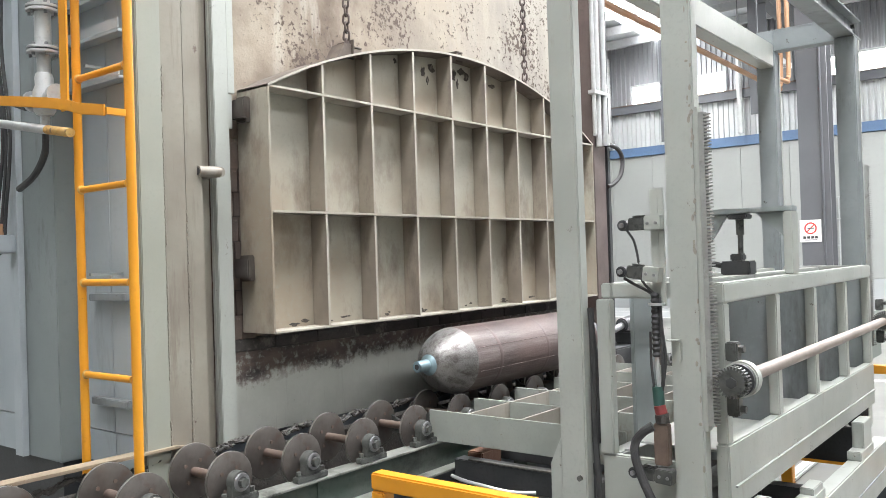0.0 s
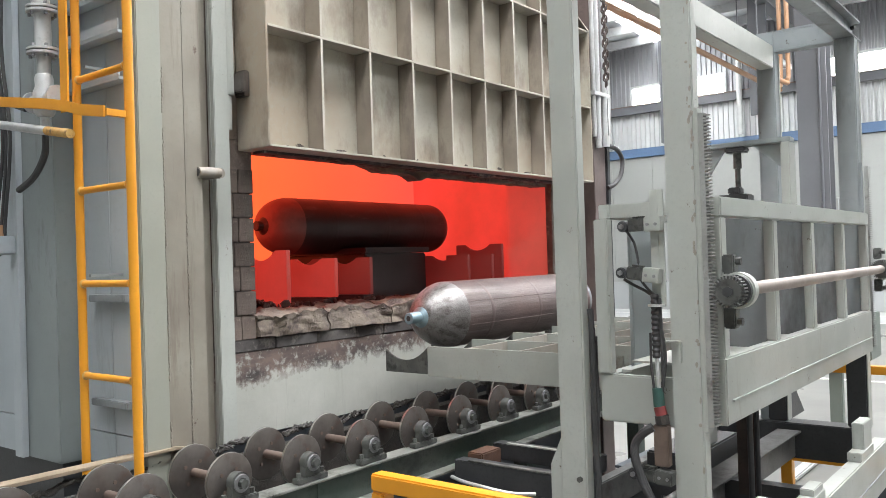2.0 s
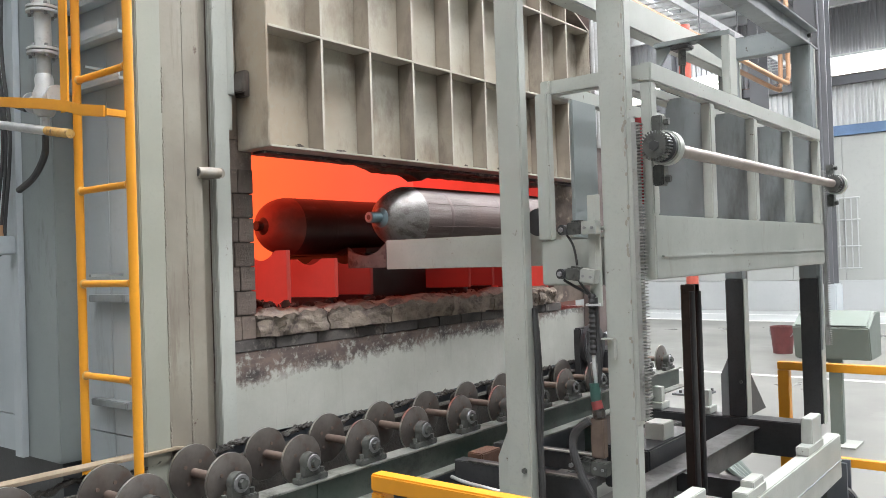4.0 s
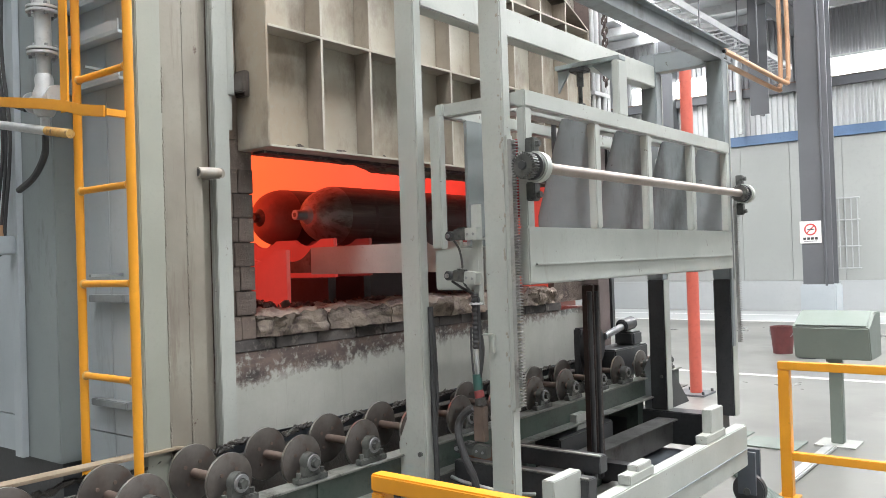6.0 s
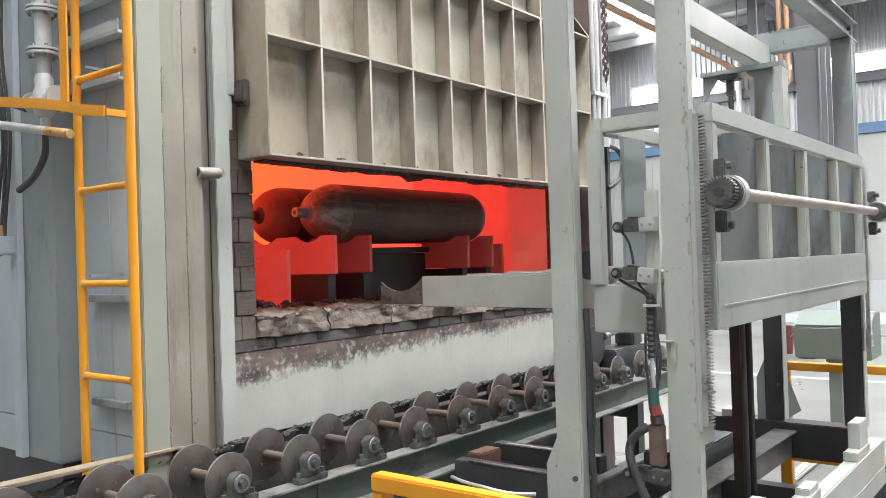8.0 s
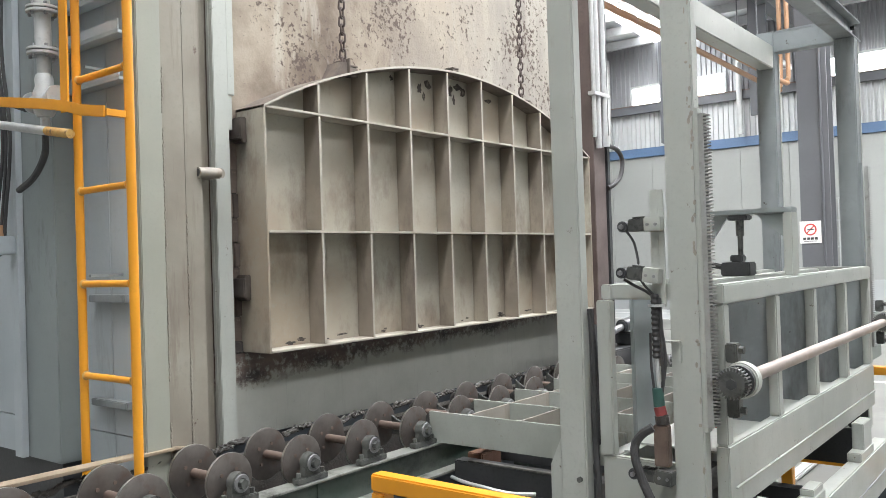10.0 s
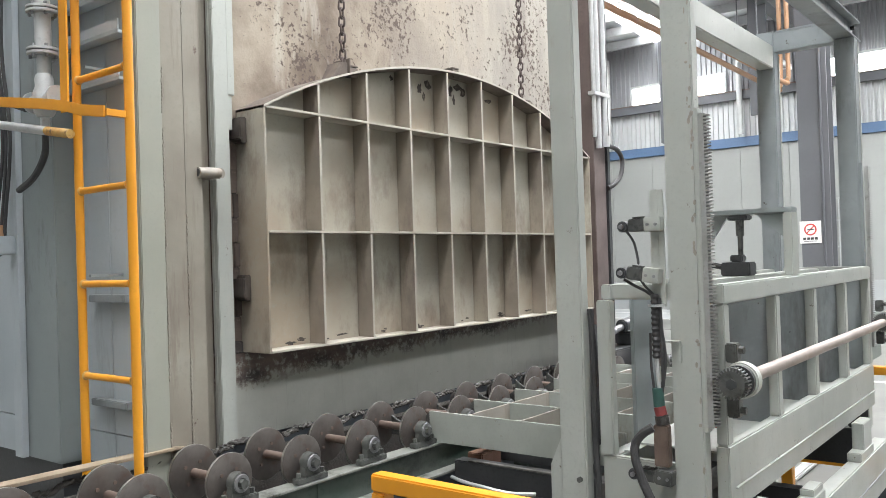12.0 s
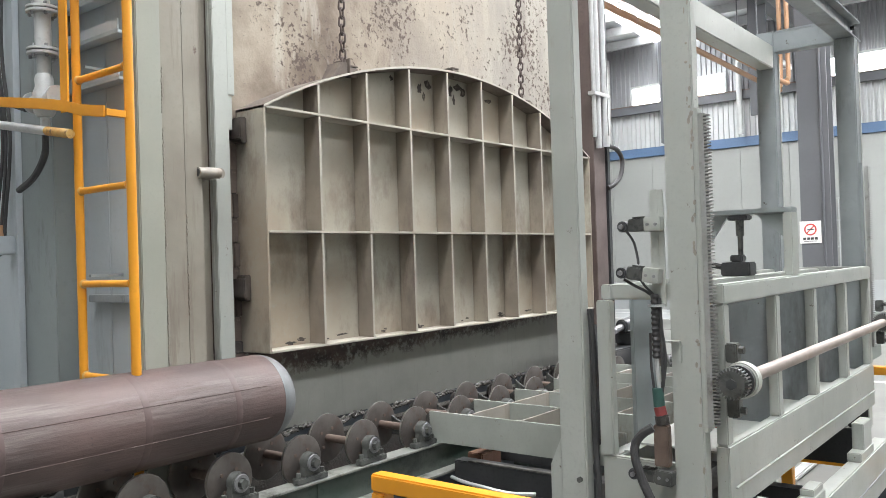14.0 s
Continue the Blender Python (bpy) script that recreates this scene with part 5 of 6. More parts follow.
def charging_machine():
    c = thing("charging_machine", (4.3, 1.4, FZ), "pale grey steel portal of a furnace charging machine on wheels", "charging machine")
    for x0, x1, far in ((PX0, PX1, False), (QX0, QX1, True)):
        mat = PAINT_STAINED_SHADED if far else PAINT
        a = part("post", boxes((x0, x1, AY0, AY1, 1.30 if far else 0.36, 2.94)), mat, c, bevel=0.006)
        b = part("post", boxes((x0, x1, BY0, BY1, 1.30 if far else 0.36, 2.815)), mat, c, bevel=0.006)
        if far:
            for y0, y1 in ((AY0, AY1), (BY0, BY1)):
                part("lower_post", boxes((x0, x1, y0, y1, 0.36, 1.298)), BLACK, c, "lower post painted black", bevel=0.006)
                part("post_edge", boxes((x0 + 0.01, x1, y0 - 0.006, y0 - 0.001, 0.36, 1.298)), PAINT, c, bevel=0.001)
        hd = part("head_beam", boxes((x0 + 0.004, x0 + 0.016, BY1 + 0.001, AY0 - 0.001, 2.8145, 2.9255)), mat, c)
        for z in (2.80, 2.926):
            part("flange", boxes((x0 + 0.002, x1 - 0.004, BY1 + 0.001, AY0 - 0.001, z, z + 0.014)), mat, hd, bevel=0.002)
        if far:
            # pale strips paint in the highlight along the far posts' side faces
            part("lit_edge", boxes((x1 - 0.012, x1 + 0.003, AY0 - 0.006, AY0 - 0.001, 1.30, 2.79)), PAINT, a, bevel=0.001)
            part("lit_edge", boxes((x1 - 0.012, x1 + 0.003, BY0 - 0.006, BY0 - 0.001, 1.30, 2.80)), PAINT, b, bevel=0.001)
        part("base_beam", boxes((x0 - 0.03, x1 + 0.03, 1.2 if far else 0.92, 2.35 if far else 1.80, 0.13, 0.358)), BLACK if far else PAINT, c, bevel=0.006)
        r = bmesh.new()
        rack(r, *((x0 + 0.085, x1 - 0.002) if far else (x0 + 0.004, x0 + 0.038)), BY0 - 0.014, 0.86, 2.0)
        part("gear_rack", r, RACK, c, "toothed steel gear rack")
        part("rack_strip", boxes((x0 + 0.002, x0 + 0.046, BY0 - 0.0135, BY0 - 0.001, 0.84, 2.02)), mat, c, bevel=0.002)
        bm = boxes()
        prism(bm, [(AY1 + 0.001, 0.36), (AY1 + 0.055, 0.36), (AY1 + 0.055, 0.64), (AY1 + 0.001, 0.76)], "x", x0 + 0.01, x0 + 0.03)
        part("gusset", bm, mat, c, bevel=0.002)
        part("bolt", rods(((x0 - 0.012, AY0 + 0.03, 0.60), (x0, AY0 + 0.03, 0.60), 0.012), seg=6), CASTING, a)
        blobs = bmesh.new()
        for i in range(34):
            z = random.uniform(0.45, 2.6)
            mm = Matrix.Translation((x0 - 0.001, BY0 + 0.012 + random.uniform(-0.006, 0.01), z)) @ Matrix.Diagonal((random.uniform(0.0015, 0.0035), random.uniform(0.003, 0.008), random.uniform(0.005, 0.016), 1))
            bmesh.ops.create_icosphere(blobs, subdivisions=1, radius=1, matrix=mm)
        if far:
            blobs.free()
        else:
            tagged(part("weld_spatter", blobs, PAINT_WARM, b), kind="stuff")
        for y in (1.05, 2.15):
            w = part("wheel", rods(((x0 + 0.02, y, FZ + 0.11), (x1 - 0.02, y, FZ + 0.11), 0.11), seg=32), BLACK, c, "black rail wheel", bevel=0.008)
            part("axle", rods(((x0 - 0.02, y, FZ + 0.11), (x1 + 0.02, y, FZ + 0.11), 0.025), seg=12), CASTING, w)
            part("wheel_fork", boxes((x0 - 0.012, x0 + 0.012, y - 0.06, y + 0.06, FZ + 0.09, 0.128), (x1 - 0.012, x1 + 0.012, y - 0.06, y + 0.06, FZ + 0.09, 0.128)), PAINT_SHADE, c)
        for y in (2.2, 1.85):
            bm = boxes((x0 - 0.02, x1 + 0.02, y, y + 0.16, 0.362, 0.41), (x0 + 0.02, x1 - 0.02, y + 0.02, y + 0.09, 0.41, 0.52))
            if far:
                part("stop_block", bm, PAINT, c, bevel=0.004)
            else:
                bm.free()
    part("top_beam", boxes((PX1 + 0.001, QX0 - 0.001, AY0 + 0.004, AY1 - 0.02, 2.692, 2.846)), PAINT, c, bevel=0.006)
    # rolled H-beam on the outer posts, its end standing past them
    hb = part("top_beam", boxes((PX0 - 0.1, QX1 + 0.12, BY0 + 0.052, BY0 + 0.062, 2.8285, 2.9375)), PAINT_STAINED_SHADED, c, "grey rolled H-beam")
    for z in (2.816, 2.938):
        part("flange", boxes((PX0 - 0.1, QX1 + 0.12, BY0 + 0.002, BY1 - 0.002, z, z + 0.012)), PAINT_STAINED_SHADED, hb, bevel=0.002)
    for z in (2.85, 2.91):
        part("bolt", rods(((QX1 + 0.08, BY0 + 0.03, z), (QX1 + 0.08, BY0 + 0.0515, z), 0.014), seg=6), CASTING, c)
    # long base beams
    part("sill_beam", boxes((PX1 + 0.032, 5.48, 0.98, 1.06, 0.08, 0.35)), PAINT, c, "pale base beam", bevel=0.006)
    part("beam_seam", boxes((PX1 + 0.04, 5.47, 0.9745, 0.9795, 0.19, 0.196)), PAINT_STAINED_SHADED, c)
    part("sill_beam", boxes((PX1 + 0.032, QX0 - 0.032, 1.55, 1.63, 0.14, 0.30)), DARK_GREY, c, bevel=0.006)
    part("sill_flange", boxes((PX1 + 0.032, QX0 - 0.032, 1.51, 1.66, 0.301, 0.313)), DARK_GREY, c, "scuffed grey beam flange", bevel=0.002)
    part("sill_beam", boxes((PX1 + 0.032, QX0 - 0.032, 2.05, 2.12, 0.14, 0.30)), DARK_GREY, c, bevel=0.006)
    for x, w in ((3.03, 0.24), (3.85, 0.16), (4.88, 0.2)):
        part("stop_block", boxes((x, x + w, 0.99, 1.05, 0.3515, 0.54 if x != 3.85 else 0.43), (x - 0.10, x + w + 0.02, 0.985, 1.055, 0.351, 0.40)), PAINT, c, bevel=0.004)
    # lifting mast in the middle
    mast = part("mast", boxes((4.0905, 4.1295, 1.35, 1.37, 0.3, 1.33)), MAST, c, "greasy brown lifting mast", bevel=0.003)
    for xa in (4.07, 4.13):
        part("mast_flange", boxes((xa, xa + 0.02, 1.325, 1.395, 0.3, 1.33)), MAST, mast, bevel=0.003)
    part("hydraulic_rod", rods(((3.98, 1.3, 0.3), (3.98, 1.3, 1.3), 0.014), seg=12), BLACK, c)
    part("hydraulic_hose", rods(((4.02, 1.28, 0.3), (4.02, 1.28, 1.3), 0.012), seg=10), CABLE, c)
    part("hydraulic_tank", boxes((4.3, 5.0, 1.70, 1.98, 0.16, 0.40)), BLACK, c, "black hydraulic tank", bevel=0.01)
    part("pale_block", boxes((4.55, 4.7, 1.72, 1.84, 0.402, 0.50)), PAINT, c, bevel=0.004)
    part("cross_beam", boxes((4.3, 4.38, 1.07, 1.545, 0.2, 0.30)), BLACK, c)
    part("cross_beam", boxes((3.6, 3.68, 1.07, 1.545, 0.2, 0.30)), BLACK, c)
    bm = bmesh.new()
    prism(bm, [(QX1 + 0.001, 0.36), (QX1 + 0.001, 0.66), (QX1 + 0.06, 0.60), (QX1 + 0.32, 0.36)], "y", AY0 + 0.0, AY0 + 0.02)
    part("gusset", bm, BLACK, c)
    # limit switches and their cables on the near post
    part("switch_plate", boxes((PX0 - 0.012, PX0 - 0.006, BY1 + 0.006, BY1 + 0.028, 1.295, 1.734), (PX0 - 0.012, PX0 - 0.006, BY1 + 0.028, BY1 + 0.06, 1.295, 1.734)), PAINT, c, "pale switch mounting strip", bevel=0.001)
    for z, tilt, reach in ((1.604, 0, 0.0), (1.418, 8, 0.012), (0.668, 4, -0.012)):
        m = Matrix.Translation((PX0 - 0.03, BY1 + 0.07 + reach, z)) @ pose(0, 0, 0, tilt)

        def turned(*dims):
            bm = boxes(*dims)
            bm.transform(m)
            return bm
        sw = part("limit_switch", turned((-0.022, 0.018, 0.0, 0.062, -0.024, 0.024), (-0.016, 0.012, 0.0, 0.05, 0.0245, 0.032)), CASTING, c, "greasy limit switch", bevel=0.005)
        part("switch_block", turned((-0.024, 0.022, -0.066, -0.002, -0.026, 0.028)), PAINT if z > 1 else CASTING, sw, bevel=0.003)
        cap = bmesh.new()
        rod(cap, (-0.03, 0.082, -0.004), (0.012, 0.082, -0.004), 0.021, 20)
        cap.transform(m)
        part("roller", cap, BLACK, sw, bevel=0.003)
        nut = bmesh.new()
        rod(nut, (-0.04, 0.082, -0.004), (-0.0305, 0.082, -0.004), 0.010, 6)
        nut.transform(m)
        part("nut", nut, HOSE_METAL, sw)
        gland = bmesh.new()
        rod(gland, (0, 0.0625, 0.0), (0, 0.078, -0.002), 0.013, 10)
        gland.transform(m)
        part("gland", gland, CASTING, sw)
        for dy in (-0.05, -0.018):
            screw = bmesh.new()
            rod(screw, (-0.029, dy, 0.0), (-0.0245, dy, 0.0), 0.006, 8)
            screw.transform(m)
            part("screw", screw, HOSE_METAL, sw)
    X = PX0 - 0.022
    for pts, r in (([(X, 1.39, 1.585), (X, 1.36, 1.54), (X, 1.345, 1.47), (X - 0.02, 1.335, 1.42), (X - 0.02, 1.315, 1.38), (X, 1.285, 1.34)], 0.005),
                   ([(X, 1.405, 1.40), (X, 1.36, 1.375), (X, 1.31, 1.35), (X, 1.285, 1.32), (X, 1.265, 1.2), (X, 1.262, 1.0)], 0.006),
                   ([(X, 1.265, 1.33), (X, 1.262, 1.22), (X + 0.01, 1.255, 1.1), (X, 1.268, 0.98)], 0.007),
                   ([(X - 0.012, 1.30, 1.2), (X - 0.01, 1.302, 1.08), (X - 0.012, 1.29, 0.97)], 0.005)):
        bm = bmesh.new()
        tube(bm, pts, r, 7)
        part("cable", bm, CABLE, c)
    bm = bmesh.new()
    tube(bm, [(X, 1.284, 1.11), (X - 0.006, 1.279, 1.05), (X, 1.277, 0.99)], 0.008, 8)
    part("cable", bm, WHITE_METAL, c, "bare pale cable")
    cond = bmesh.new()
    lathe(cond, [(0.01 * i, 0.0165 if i % 2 else 0.0125) for i in range(25)], 14, Matrix.Translation((X, 1.284, 1.105)))
    part("flexible_conduit", cond, CABLE, c, "ribbed black conduit")
    part("cable_tie", rods(((X, 1.278, 1.298), (X, 1.278, 1.306), 0.03), seg=16), WHITE_METAL, c, "pale cable tie")
    part("tape", rods(((X, 1.28, 0.925), (X, 1.284, 0.995), 0.021), seg=12), GREEN_SLEEVE, c, "green tape wrap")
    part("tape", rods(((X, 1.272, 0.893), (X, 1.28, 0.9245), 0.022), seg=12), RED_TAPE, c, "red tape")
    part("cable_joint", rods(((X, 1.268, 0.86), (X, 1.272, 0.8925), 0.026), seg=9), GREASE, c)
    part("junction_box", boxes((PX0 - 0.04, PX0 - 0.004, 1.243, 1.30, 0.705, 0.859)), RUST, c, "rusty junction box", bevel=0.004)
    bm = bmesh.new()
    tube(bm, [(X - 0.02, 1.30, 0.85), (X - 0.03, 1.335, 0.825), (X - 0.03, 1.366, 0.785), (X - 0.04, 1.366, 0.735), (X - 0.04, 1.345, 0.665), (X - 0.04, 1.315, 0.60), (X - 0.03, 1.29, 0.53), (X - 0.02, 1.28, 0.37)], 0.017, 10, 10)
    for i, v in enumerate(bm.verts):
        if (i // 10) % 2:
            mid = sum((w.co for w in list(bm.verts)[i // 10 * 10:i // 10 * 10 + 10]), Vector()) / 10
            v.co = mid + (v.co - mid) * 0.97
    part("flexible_conduit", bm, CABLE, c, "ribbed black conduit")
    bm = bmesh.new()
    tube(bm, [(PX0 + 0.05, AY0 - 0.012, 1.28), (PX0 + 0.045, AY0 - 0.02, 1.1), (PX0 + 0.05, AY0 - 0.014, 0.8), (PX0 + 0.04, AY0 - 0.03, 0.55), (PX0 + 0.05, AY0 - 0.012, 0.36)], 0.013, 7)
    tube(bm, [(PX0 + 0.07, AY0 - 0.012, 1.2), (PX0 + 0.06, AY0 - 0.03, 0.9), (PX0 + 0.06, AY0 - 0.015, 0.62), (PX0 + 0.07, AY0 - 0.03, 0.36)], 0.007, 7)
    part("cable", bm, CABLE, c, "black cables tied to the post")
    bm = boxes((PX0 - 0.03, PX0 - 0.002, BY1 - 0.045, BY1 + 0.012, 1.165, 1.172), (PX0 - 0.02, PX0 - 0.002, BY1 - 0.045, BY1 - 0.028, 1.09, 1.164))
    part("hook_bracket", bm, PAINT, c, bevel=0.003)
    return c


cart = charging_machine()

# carriage that climbs on the posts: heights for its lowest stand
CB, CT = 0.53, 1.375
TINES = (3.202, 3.58, 3.98, 4.42, 4.80, 5.18)


def lift_carriage():
    c = thing("lift_carriage", (4.1, 1.3, CB), "pale grey lifting carriage with fork arms", "lifting carriage")
    yp = 1.085
    xs = (3.04, 3.68, 4.29, 4.93, 5.54)
    part("top_bar", boxes((3.01, 5.57, yp - 0.025, yp + 0.025, CT - 0.075, CT)), PAINT, c, bevel=0.006)
    part("front_beam", boxes((3.01, 5.57, yp - 0.025, yp + 0.025, CB, CB + 0.25)), PAINT, c, bevel=0.006)
    part("weld_lip", boxes((3.06, 5.54, yp - 0.036, yp - 0.0255, CB + 0.085, CB + 0.092)), PAINT, c)
    for i, x in enumerate(xs):
        part("upright", boxes((x - 0.028, x + 0.028, yp - 0.022, yp + 0.022, CB + 0.251, CT - 0.0755)), PAINT, c, bevel=0.005)
        if i:
            # web is darker than the uprights: its shade is in the paint
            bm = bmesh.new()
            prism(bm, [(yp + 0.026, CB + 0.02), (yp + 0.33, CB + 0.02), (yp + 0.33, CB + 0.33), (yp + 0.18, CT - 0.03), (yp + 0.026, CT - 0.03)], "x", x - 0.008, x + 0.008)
            part("web", bm, PAINT_STAINED_SHADED, c, "stained blue-grey web plate, its shade put into the colour")
    # side frames and rear beam
    for x0, x1 in ((2.965, 3.02), (5.50, 5.555)):
        part("side_arm", boxes((x0 + 0.07, x1 + 0.07, yp + 0.026, 1.57, CT - 0.06, CT)), PAINT, c, bevel=0.005)
        part("side_post", boxes((x0 + 0.01, x1, 1.505, 1.565, CB + 0.17, CT - 0.0605)), PAINT, c, bevel=0.005)
        part("side_plate", boxes((x0 + 0.02, x1, 1.25, 1.56, CB - 0.02, CB + 0.168)), PAINT, c, bevel=0.006)
    part("rear_beam", boxes((3.022, 5.218, 1.50, 1.565, CB + 0.02, CB + 0.168)), PAINT, c, bevel=0.006)
    part("rear_bar", boxes((3.022, 5.218, 1.52, 1.565, CT - 0.06, CT)), PAINT, c, bevel=0.005)
    part("rear_plate", boxes((3.18, 3.40, 1.50, 1.518, CB + 0.17, CT - 0.061)), PAINT_DARK, c, "dark rear plate", bevel=0.003)
    for x in (3.75, 4.35, 4.5, 5.1):
        part("rear_post", boxes((x, x + 0.06, 1.52, 1.56, CB + 0.17, CT - 0.061)), PAINT, c, bevel=0.004)
    part("shelf_plate", boxes((3.05, 5.49, yp + 0.37, 1.498, CB + 0.17, CB + 0.18)), PAINT, c)
    for a, b in zip(xs, xs[1:]):
        part("cell_floor", boxes((a + 0.01, b - 0.01, yp + 0.027, yp + 0.368, CB + 0.21, CB + 0.218)), PAINT, c)
    part("guide_roller", rods(((3.035, 1.605, CB + 0.25), (3.08, 1.605, CB + 0.25), 0.06), seg=28), BLACK, c, "black guide roller", bevel=0.006)
    # fork arms
    for i, x in enumerate(TINES):
        t = part("fork_arm", boxes((x - 0.001, x + 0.014, 1.566, 2.632, 0.590, 0.741)), FORK, c, "grey-green plate fork arm", bevel=0.002)
        bm = bmesh.new()
        ys, zs, r = 2.785, 0.664, 0.19
        pts = [(2.6325, 0.60), (2.6325, 0.735)]
        for k in range(9):
            y = ys - 0.125 + 0.25 * k / 8
            pts.append((y, zs + r - math.sqrt(r * r - (y - ys) ** 2) + 0.001))
        pts += [(2.915, 0.715), (2.915, 0.60)]
        prism(bm, pts, "x", x + 0.0, x + 0.013)
        part("saddle", bm, CASTING, t, "dark steel saddle plate", bevel=0.002)
    for y in (1.8, 2.1, 2.4):
        for a, b in zip(TINES, TINES[1:]):
            part("fork_tie", boxes((a + 0.0145, b - 0.002, y, y + 0.012, 0.60, 0.737)), PAINT_WARM, c, "rust-stained tie plate")
    # drive shaft with pinions
    ys, zs = 1.0, 1.03
    part("drive_shaft", rods(((2.94, ys, zs), (5.60, ys, zs), 0.025), seg=20), CHROME, c, "bright drive shaft")
    for x in (2.905, 5.575):
        bm = bmesh.new()
        teeth = []
        for k in range(28):
            for da, r in ((-0.075, 0.046), (-0.045, 0.057), (0.045, 0.057), (0.075, 0.046)):
                a = 2 * math.pi * k / 28 + da
                teeth.append((ys + r * math.cos(a), zs + r * math.sin(a)))
        prism(bm, teeth, "x", x - 0.02, x + 0.02)
        g = part("pinion", bm, CASTING, c, "dark toothed pinion")
        part("hub", rods(((x - 0.03, ys, zs), (x - 0.0205, ys, zs), 0.02), seg=6), BLACK, g)
        part("bearing_housing", rods(((x + 0.065, ys, zs), (x + 0.115, ys, zs), 0.066), seg=32), PAINT, c, "pale round bearing housing", bevel=0.006)
        part("bearing_face", rods(((x + 0.045, ys, zs), (x + 0.0645, ys, zs), 0.058), seg=32), BLACK, c)
        for za, zb in ((-0.14, -0.06), (0.06, 0.13)):
            part("bearing_bracket", boxes((x + 0.09, x + 0.14, ys + 0.015, 1.059, zs + za, zs + zb)), CASTING, c, bevel=0.005)
        for z in (zs - 0.115, zs + 0.105):
            part("bolt", rods(((x + 0.115, ys - 0.004, z), (x + 0.115, ys + 0.015, z), 0.014), seg=6), CASTING, c)
    # jack stand on the top bar, its arm reaching back over the carriage
    jx = 3.99
    part("jack_post", boxes((jx - 0.05, jx + 0.05, 1.065, 1.105, CT + 0.001, CT + 0.29)), PAINT, c, bevel=0.004)
    bm = boxes((jx - 0.04, jx + 0.04, 1.065, 1.45, CT + 0.291, CT + 0.315))
    part("jack_arm", bm, PAINT_DARK, c, bevel=0.003)
    for ya, yb in ((1.106, 1.24), (1.45, 1.37)):
        g = bmesh.new()
        prism(g, [(ya, CT + 0.29), (yb, CT + 0.29), (ya, CT + 0.17)], "x", jx - 0.008, jx + 0.008)
        part("gusset", g, PAINT_DARK, c)
    part("jack_head", boxes((jx - 0.04, jx + 0.04, 1.27, 1.365, CT + 0.265, CT + 0.29)), BLACK, c, bevel=0.006)
    part("jack_screw", rods(((jx, 1.317, CT + 0.10), (jx, 1.317, CT + 0.20), 0.012), ((jx, 1.317, CT + 0.19), (jx, 1.317, CT + 0.264), 0.019), seg=16), CASTING, c, "steel jack screw")
    part("jack_valve", boxes((jx - 0.05, jx + 0.05, 1.26, 1.40, CT + 0.0, CT + 0.065), (jx - 0.03, jx + 0.03, 1.30, 1.36, CT + 0.066, CT + 0.10)), BLACK, c, bevel=0.006)
    bm = bmesh.new()
    tube(bm, [(jx, 1.40, CT + 0.04), (jx, 1.46, CT + 0.05), (jx, 1.49, CT + 0.0), (jx, 1.49, CT - 0.3)], 0.014, 8)
    part("hydraulic_hose", bm, CABLE, c)
    part("guard_plate", boxes((3.08, 3.10, 1.10, 1.22, CB + 0.3, CT - 0.2)), RED_PLATE, c, "red guard plate")
    part("cross_tie", boxes((3.1, 5.2, 1.26, 1.34, CT - 0.045, CT)), PAINT, c, bevel=0.005)
    return c


carriage = lift_carriage()

left_chain = chain(3.055, 2.985, 2.62, 46, "dark steel lifting chain on the door lug")
right_chain = chain(4.765, 2.985, 2.62, 46, "dark steel lifting chain on the door lug")
slack_chain = chain(5.62, 2.80, 3.55, 46, "dark steel counterweight chain")
slack_chain_two = chain(5.66, 2.83, 3.55, 46, "dark steel counterweight chain")


def right_services():
    s = thing("service_pipes", (5.86, 2.97, 0.9), "pale vertical pipes and a hose beside the furnace", "pipes")
    part("guide_bar", boxes((5.945, 5.985, 2.98, 3.05, 0.9, 4.2)), BLACK, s, "black guide bar")
    part("pipe", rods(((5.70, 2.955, 2.40), (5.70, 2.955, 4.2), 0.016), seg=12), WHITE_METAL, s)
    part("pipe", rods(((5.77, 2.96, 2.32), (5.77, 2.96, 4.2), 0.024), seg=12), WHITE_METAL, s)
    part("pipe", rods(((5.86, 2.95, 2.42), (5.86, 2.95, 4.2), 0.022), seg=12), WHITE_METAL, s)
    part("clamp", boxes((5.67, 5.92, 2.93, 2.988, 2.72, 2.75)), WHITE_METAL, s, bevel=0.003)
    part("fitting", rods(((5.86, 2.95, 2.335), (5.86, 2.95, 2.419), 0.035), seg=8), WHITE_METAL, s)
    bm = bmesh.new()
    tube(bm, [(5.86, 2.95, 2.34), (5.95, 2.95, 2.345), (6.07, 2.95, 2.325), (6.145, 2.95, 2.25), (6.11, 2.95, 2.13), (6.0, 2.955, 2.05), (5.93, 2.975, 2.02)], 0.018, 10)
    part("hose", bm, CABLE, s)


right_services()


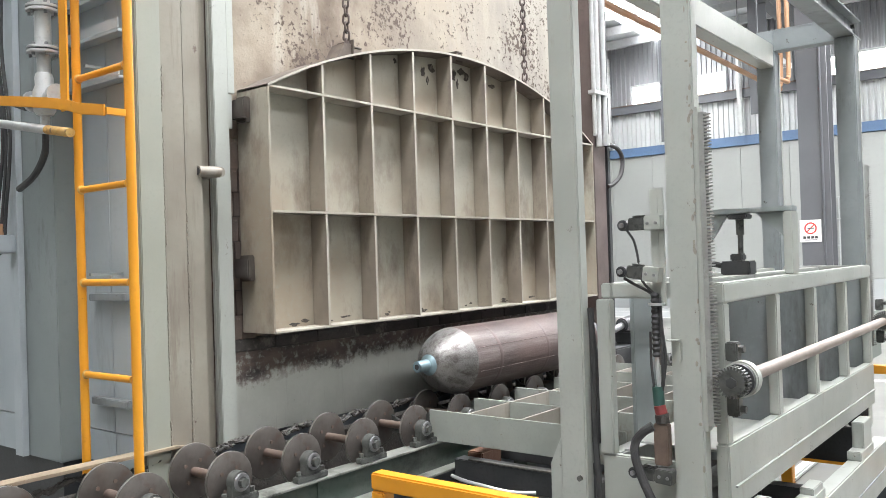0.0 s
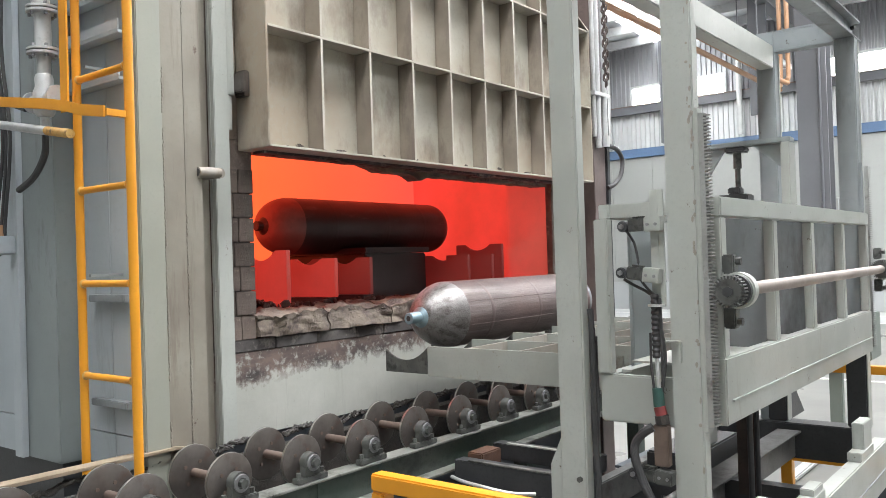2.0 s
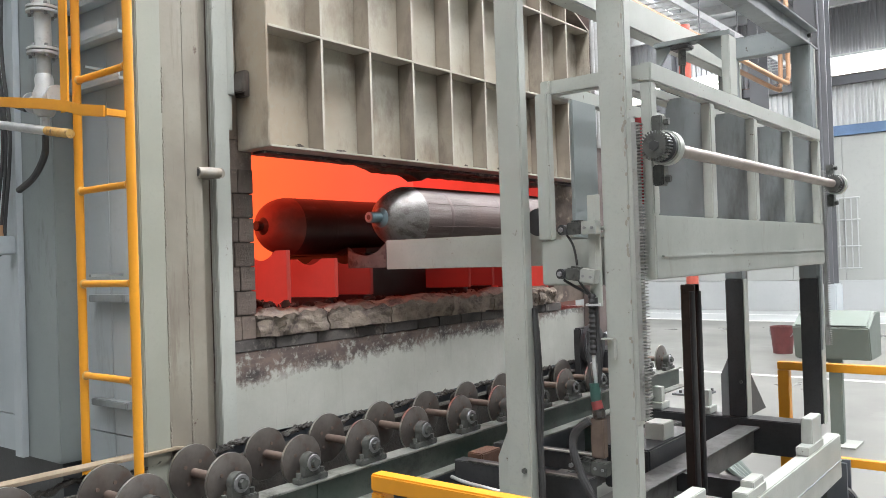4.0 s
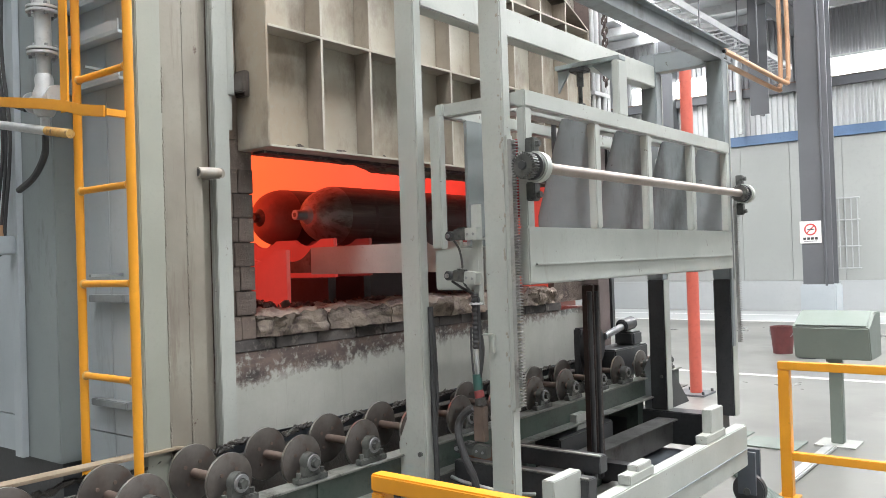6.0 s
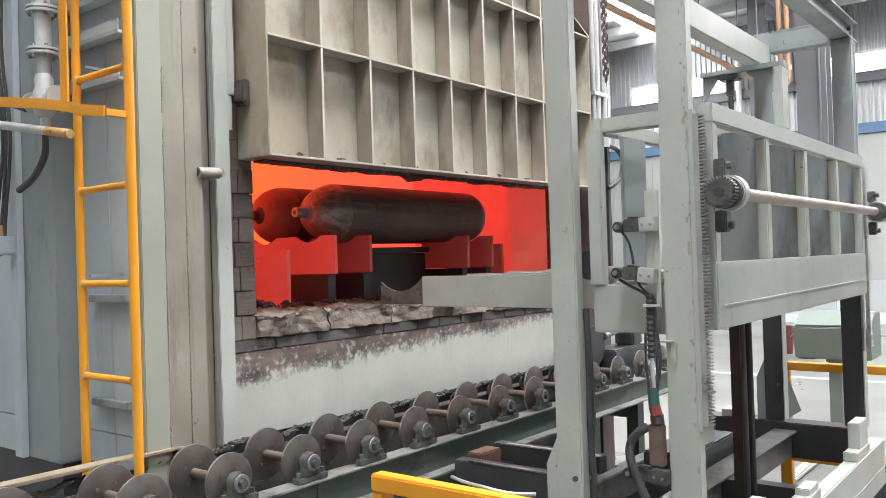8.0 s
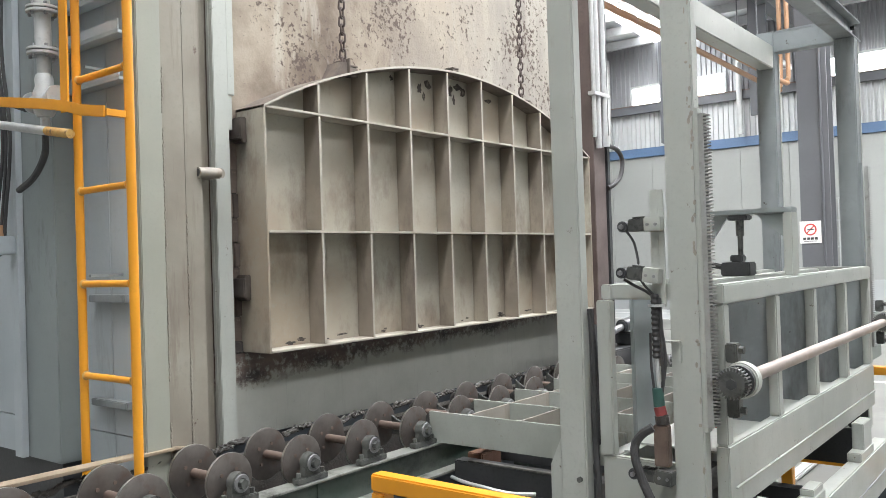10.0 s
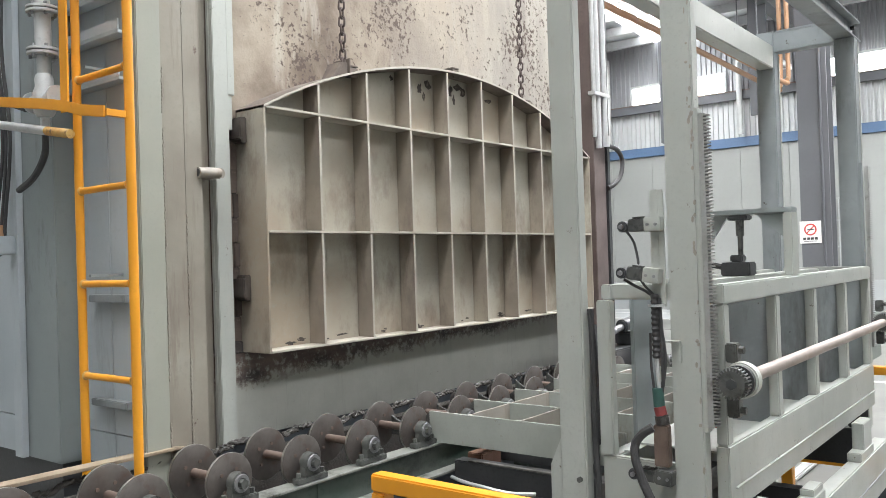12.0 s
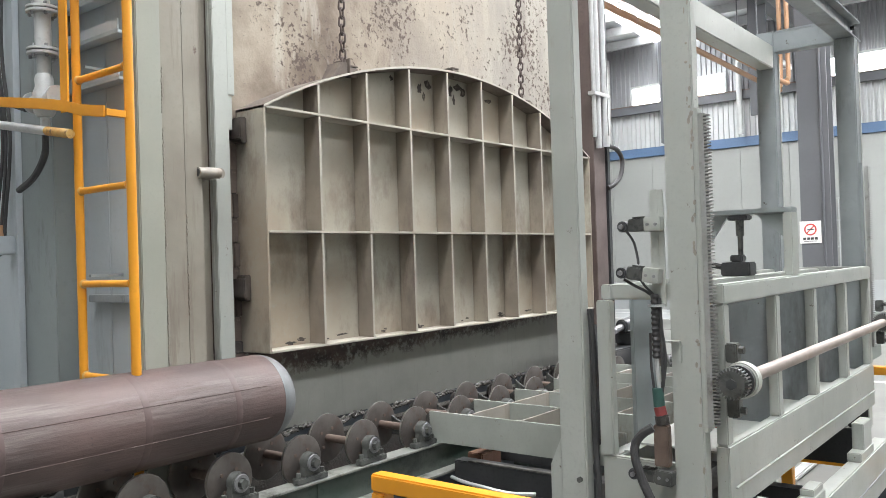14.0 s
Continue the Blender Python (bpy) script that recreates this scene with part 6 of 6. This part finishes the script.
# ---------------------------------------------------------------- what moves
def motions():
    dx, dy, dz = 4.0, 2.9, 0.0
    door_rows = [(0.0, 0.0, 1.180), (0.1, 0.0, 1.262), (0.5, 0.0, 1.580), (1.0, 0.0, 1.970), (1.12, 0.0, 2.035), (1.3, 0.0, 2.036), (3.2, 0, 2.036), (7.7, 0, 2.036),
                 (7.9, 0, 2.025), (8.0, 0, 1.995), (8.2, 0, 1.832), (9.0, 0.0, 1.185), (9.15, 0.005, 1.12), (9.4, 0.03, 1.098), (10.3, 0.03, 1.095), (14.0, 0.03, 1.095)]
    walk(door, [(t, pose(dx, dy + y, z)) for t, y, z in door_rows])
    for c, x in ((left_chain, 3.055), (right_chain, 4.765)):
        walk(c, [(t, pose(x, 2.985 + y, z + door_arch(x) + 0.035)) for t, y, z in door_rows])
    for c, x, y0 in ((slack_chain, 5.62, 2.80), (slack_chain_two, 5.66, 2.83)):
        walk(c, [(t, pose(x, y0, 3.53 - (z - 1.18) * 0.9)) for t, y, z in door_rows])
    travel = [(0.0, 0.0), (3.3, 0.0), (3.6, 0.05), (4.2, 0.40), (4.8, 0.755), (5.1, 0.82), (5.3, 0.83), (6.5, 0.83), (6.6, 0.815), (7.0, 0.56), (7.5, 0.185), (7.8, 0.05), (8.0, 0.02), (8.2, 0.012), (8.6, 0.0), (14.0, 0.0)]
    walk(cart, [(t, pose(4.3, 1.4 + y, FZ)) for t, y in travel])
    lift = [(0.0, 0.0), (1.3, 0.0), (1.42, 0.035), (1.5, 0.075), (2.0, 0.323), (2.5, 0.568), (3.0, 0.810), (3.12, 0.855), (3.2, 0.870), (3.4, 0.872), (5.3, 0.850), (6.1, 0.845), (6.2, 0.835), (6.3, 0.79), (6.45, 0.68), (6.55, 0.672),
            (8.2, 0.676), (8.5, 0.64), (9.6, 0.08), (9.9, 0.0), (14.0, 0.0)]

    def at(rows, t):
        for (a, p), (b, q) in zip(rows, rows[1:]):
            if a <= t <= b:
                return p + (q - p) * (t - a) / (b - a)
        return rows[-1][1]
    times = sorted({t for t, _ in travel} | {t for t, _ in lift})
    walk(carriage, [(t, pose(4.1, 1.3 + at(travel, t), CB + at(lift, t))) for t in times])
    rise = [(0.0, 0.0), (5.0, 0.0), (5.3, 0.01), (5.5, 0.035), (6.0, 0.115), (6.3, 0.135), (14.0, 0.135)]
    for b in walking:
        x, y, z = b.location
        walk(b, [(t, pose(x, y, z + dz)) for t, dz in rise])
    # the cylinder is taken off the rollers, carried in and left on the beams
    rows = [(0.0, 2.75, 0.94), (1.25, 2.75, 0.94), (1.38, 2.775, 0.945), (1.5, 2.793, 0.955)]
    rows += [(t, 2.795 + at(travel, t), 0.872 + at(lift, t)) for t in (2.0, 2.5, 3.0, 3.12, 3.2, 3.6, 4.2, 4.8, 5.1, 5.3)]
    rows += [(5.5, 3.632, 1.735), (5.75, 3.642, 1.765), (6.0, 3.645, 1.785), (6.3, 3.645, 1.80), (14.0, 3.645, 1.80)]
    walk(load, [(t, pose(CX, y, z)) for t, y, z in rows])
    walk(hot, [(t, pose(CX, y, z)) for t, y, z in ((0.0, 4.0, 1.737), (5.35, 4.0, 1.737), (5.7, 4.02, 1.765), (6.0, 4.03, 1.79), (6.3, 4.035, 1.805), (14.0, 4.035, 1.805))])
    roll = [(0.0, -2.2), (9.6, -2.2), (10.1, -1.9), (13.0, 1.235), (13.2, 1.440), (13.4, 1.698), (13.6, 1.905), (13.8, 2.138), (14.0, 2.365)]
    walk(incoming, [(t, pose(x - CL, 2.78, 0.94)) for t, x in roll])


motions()
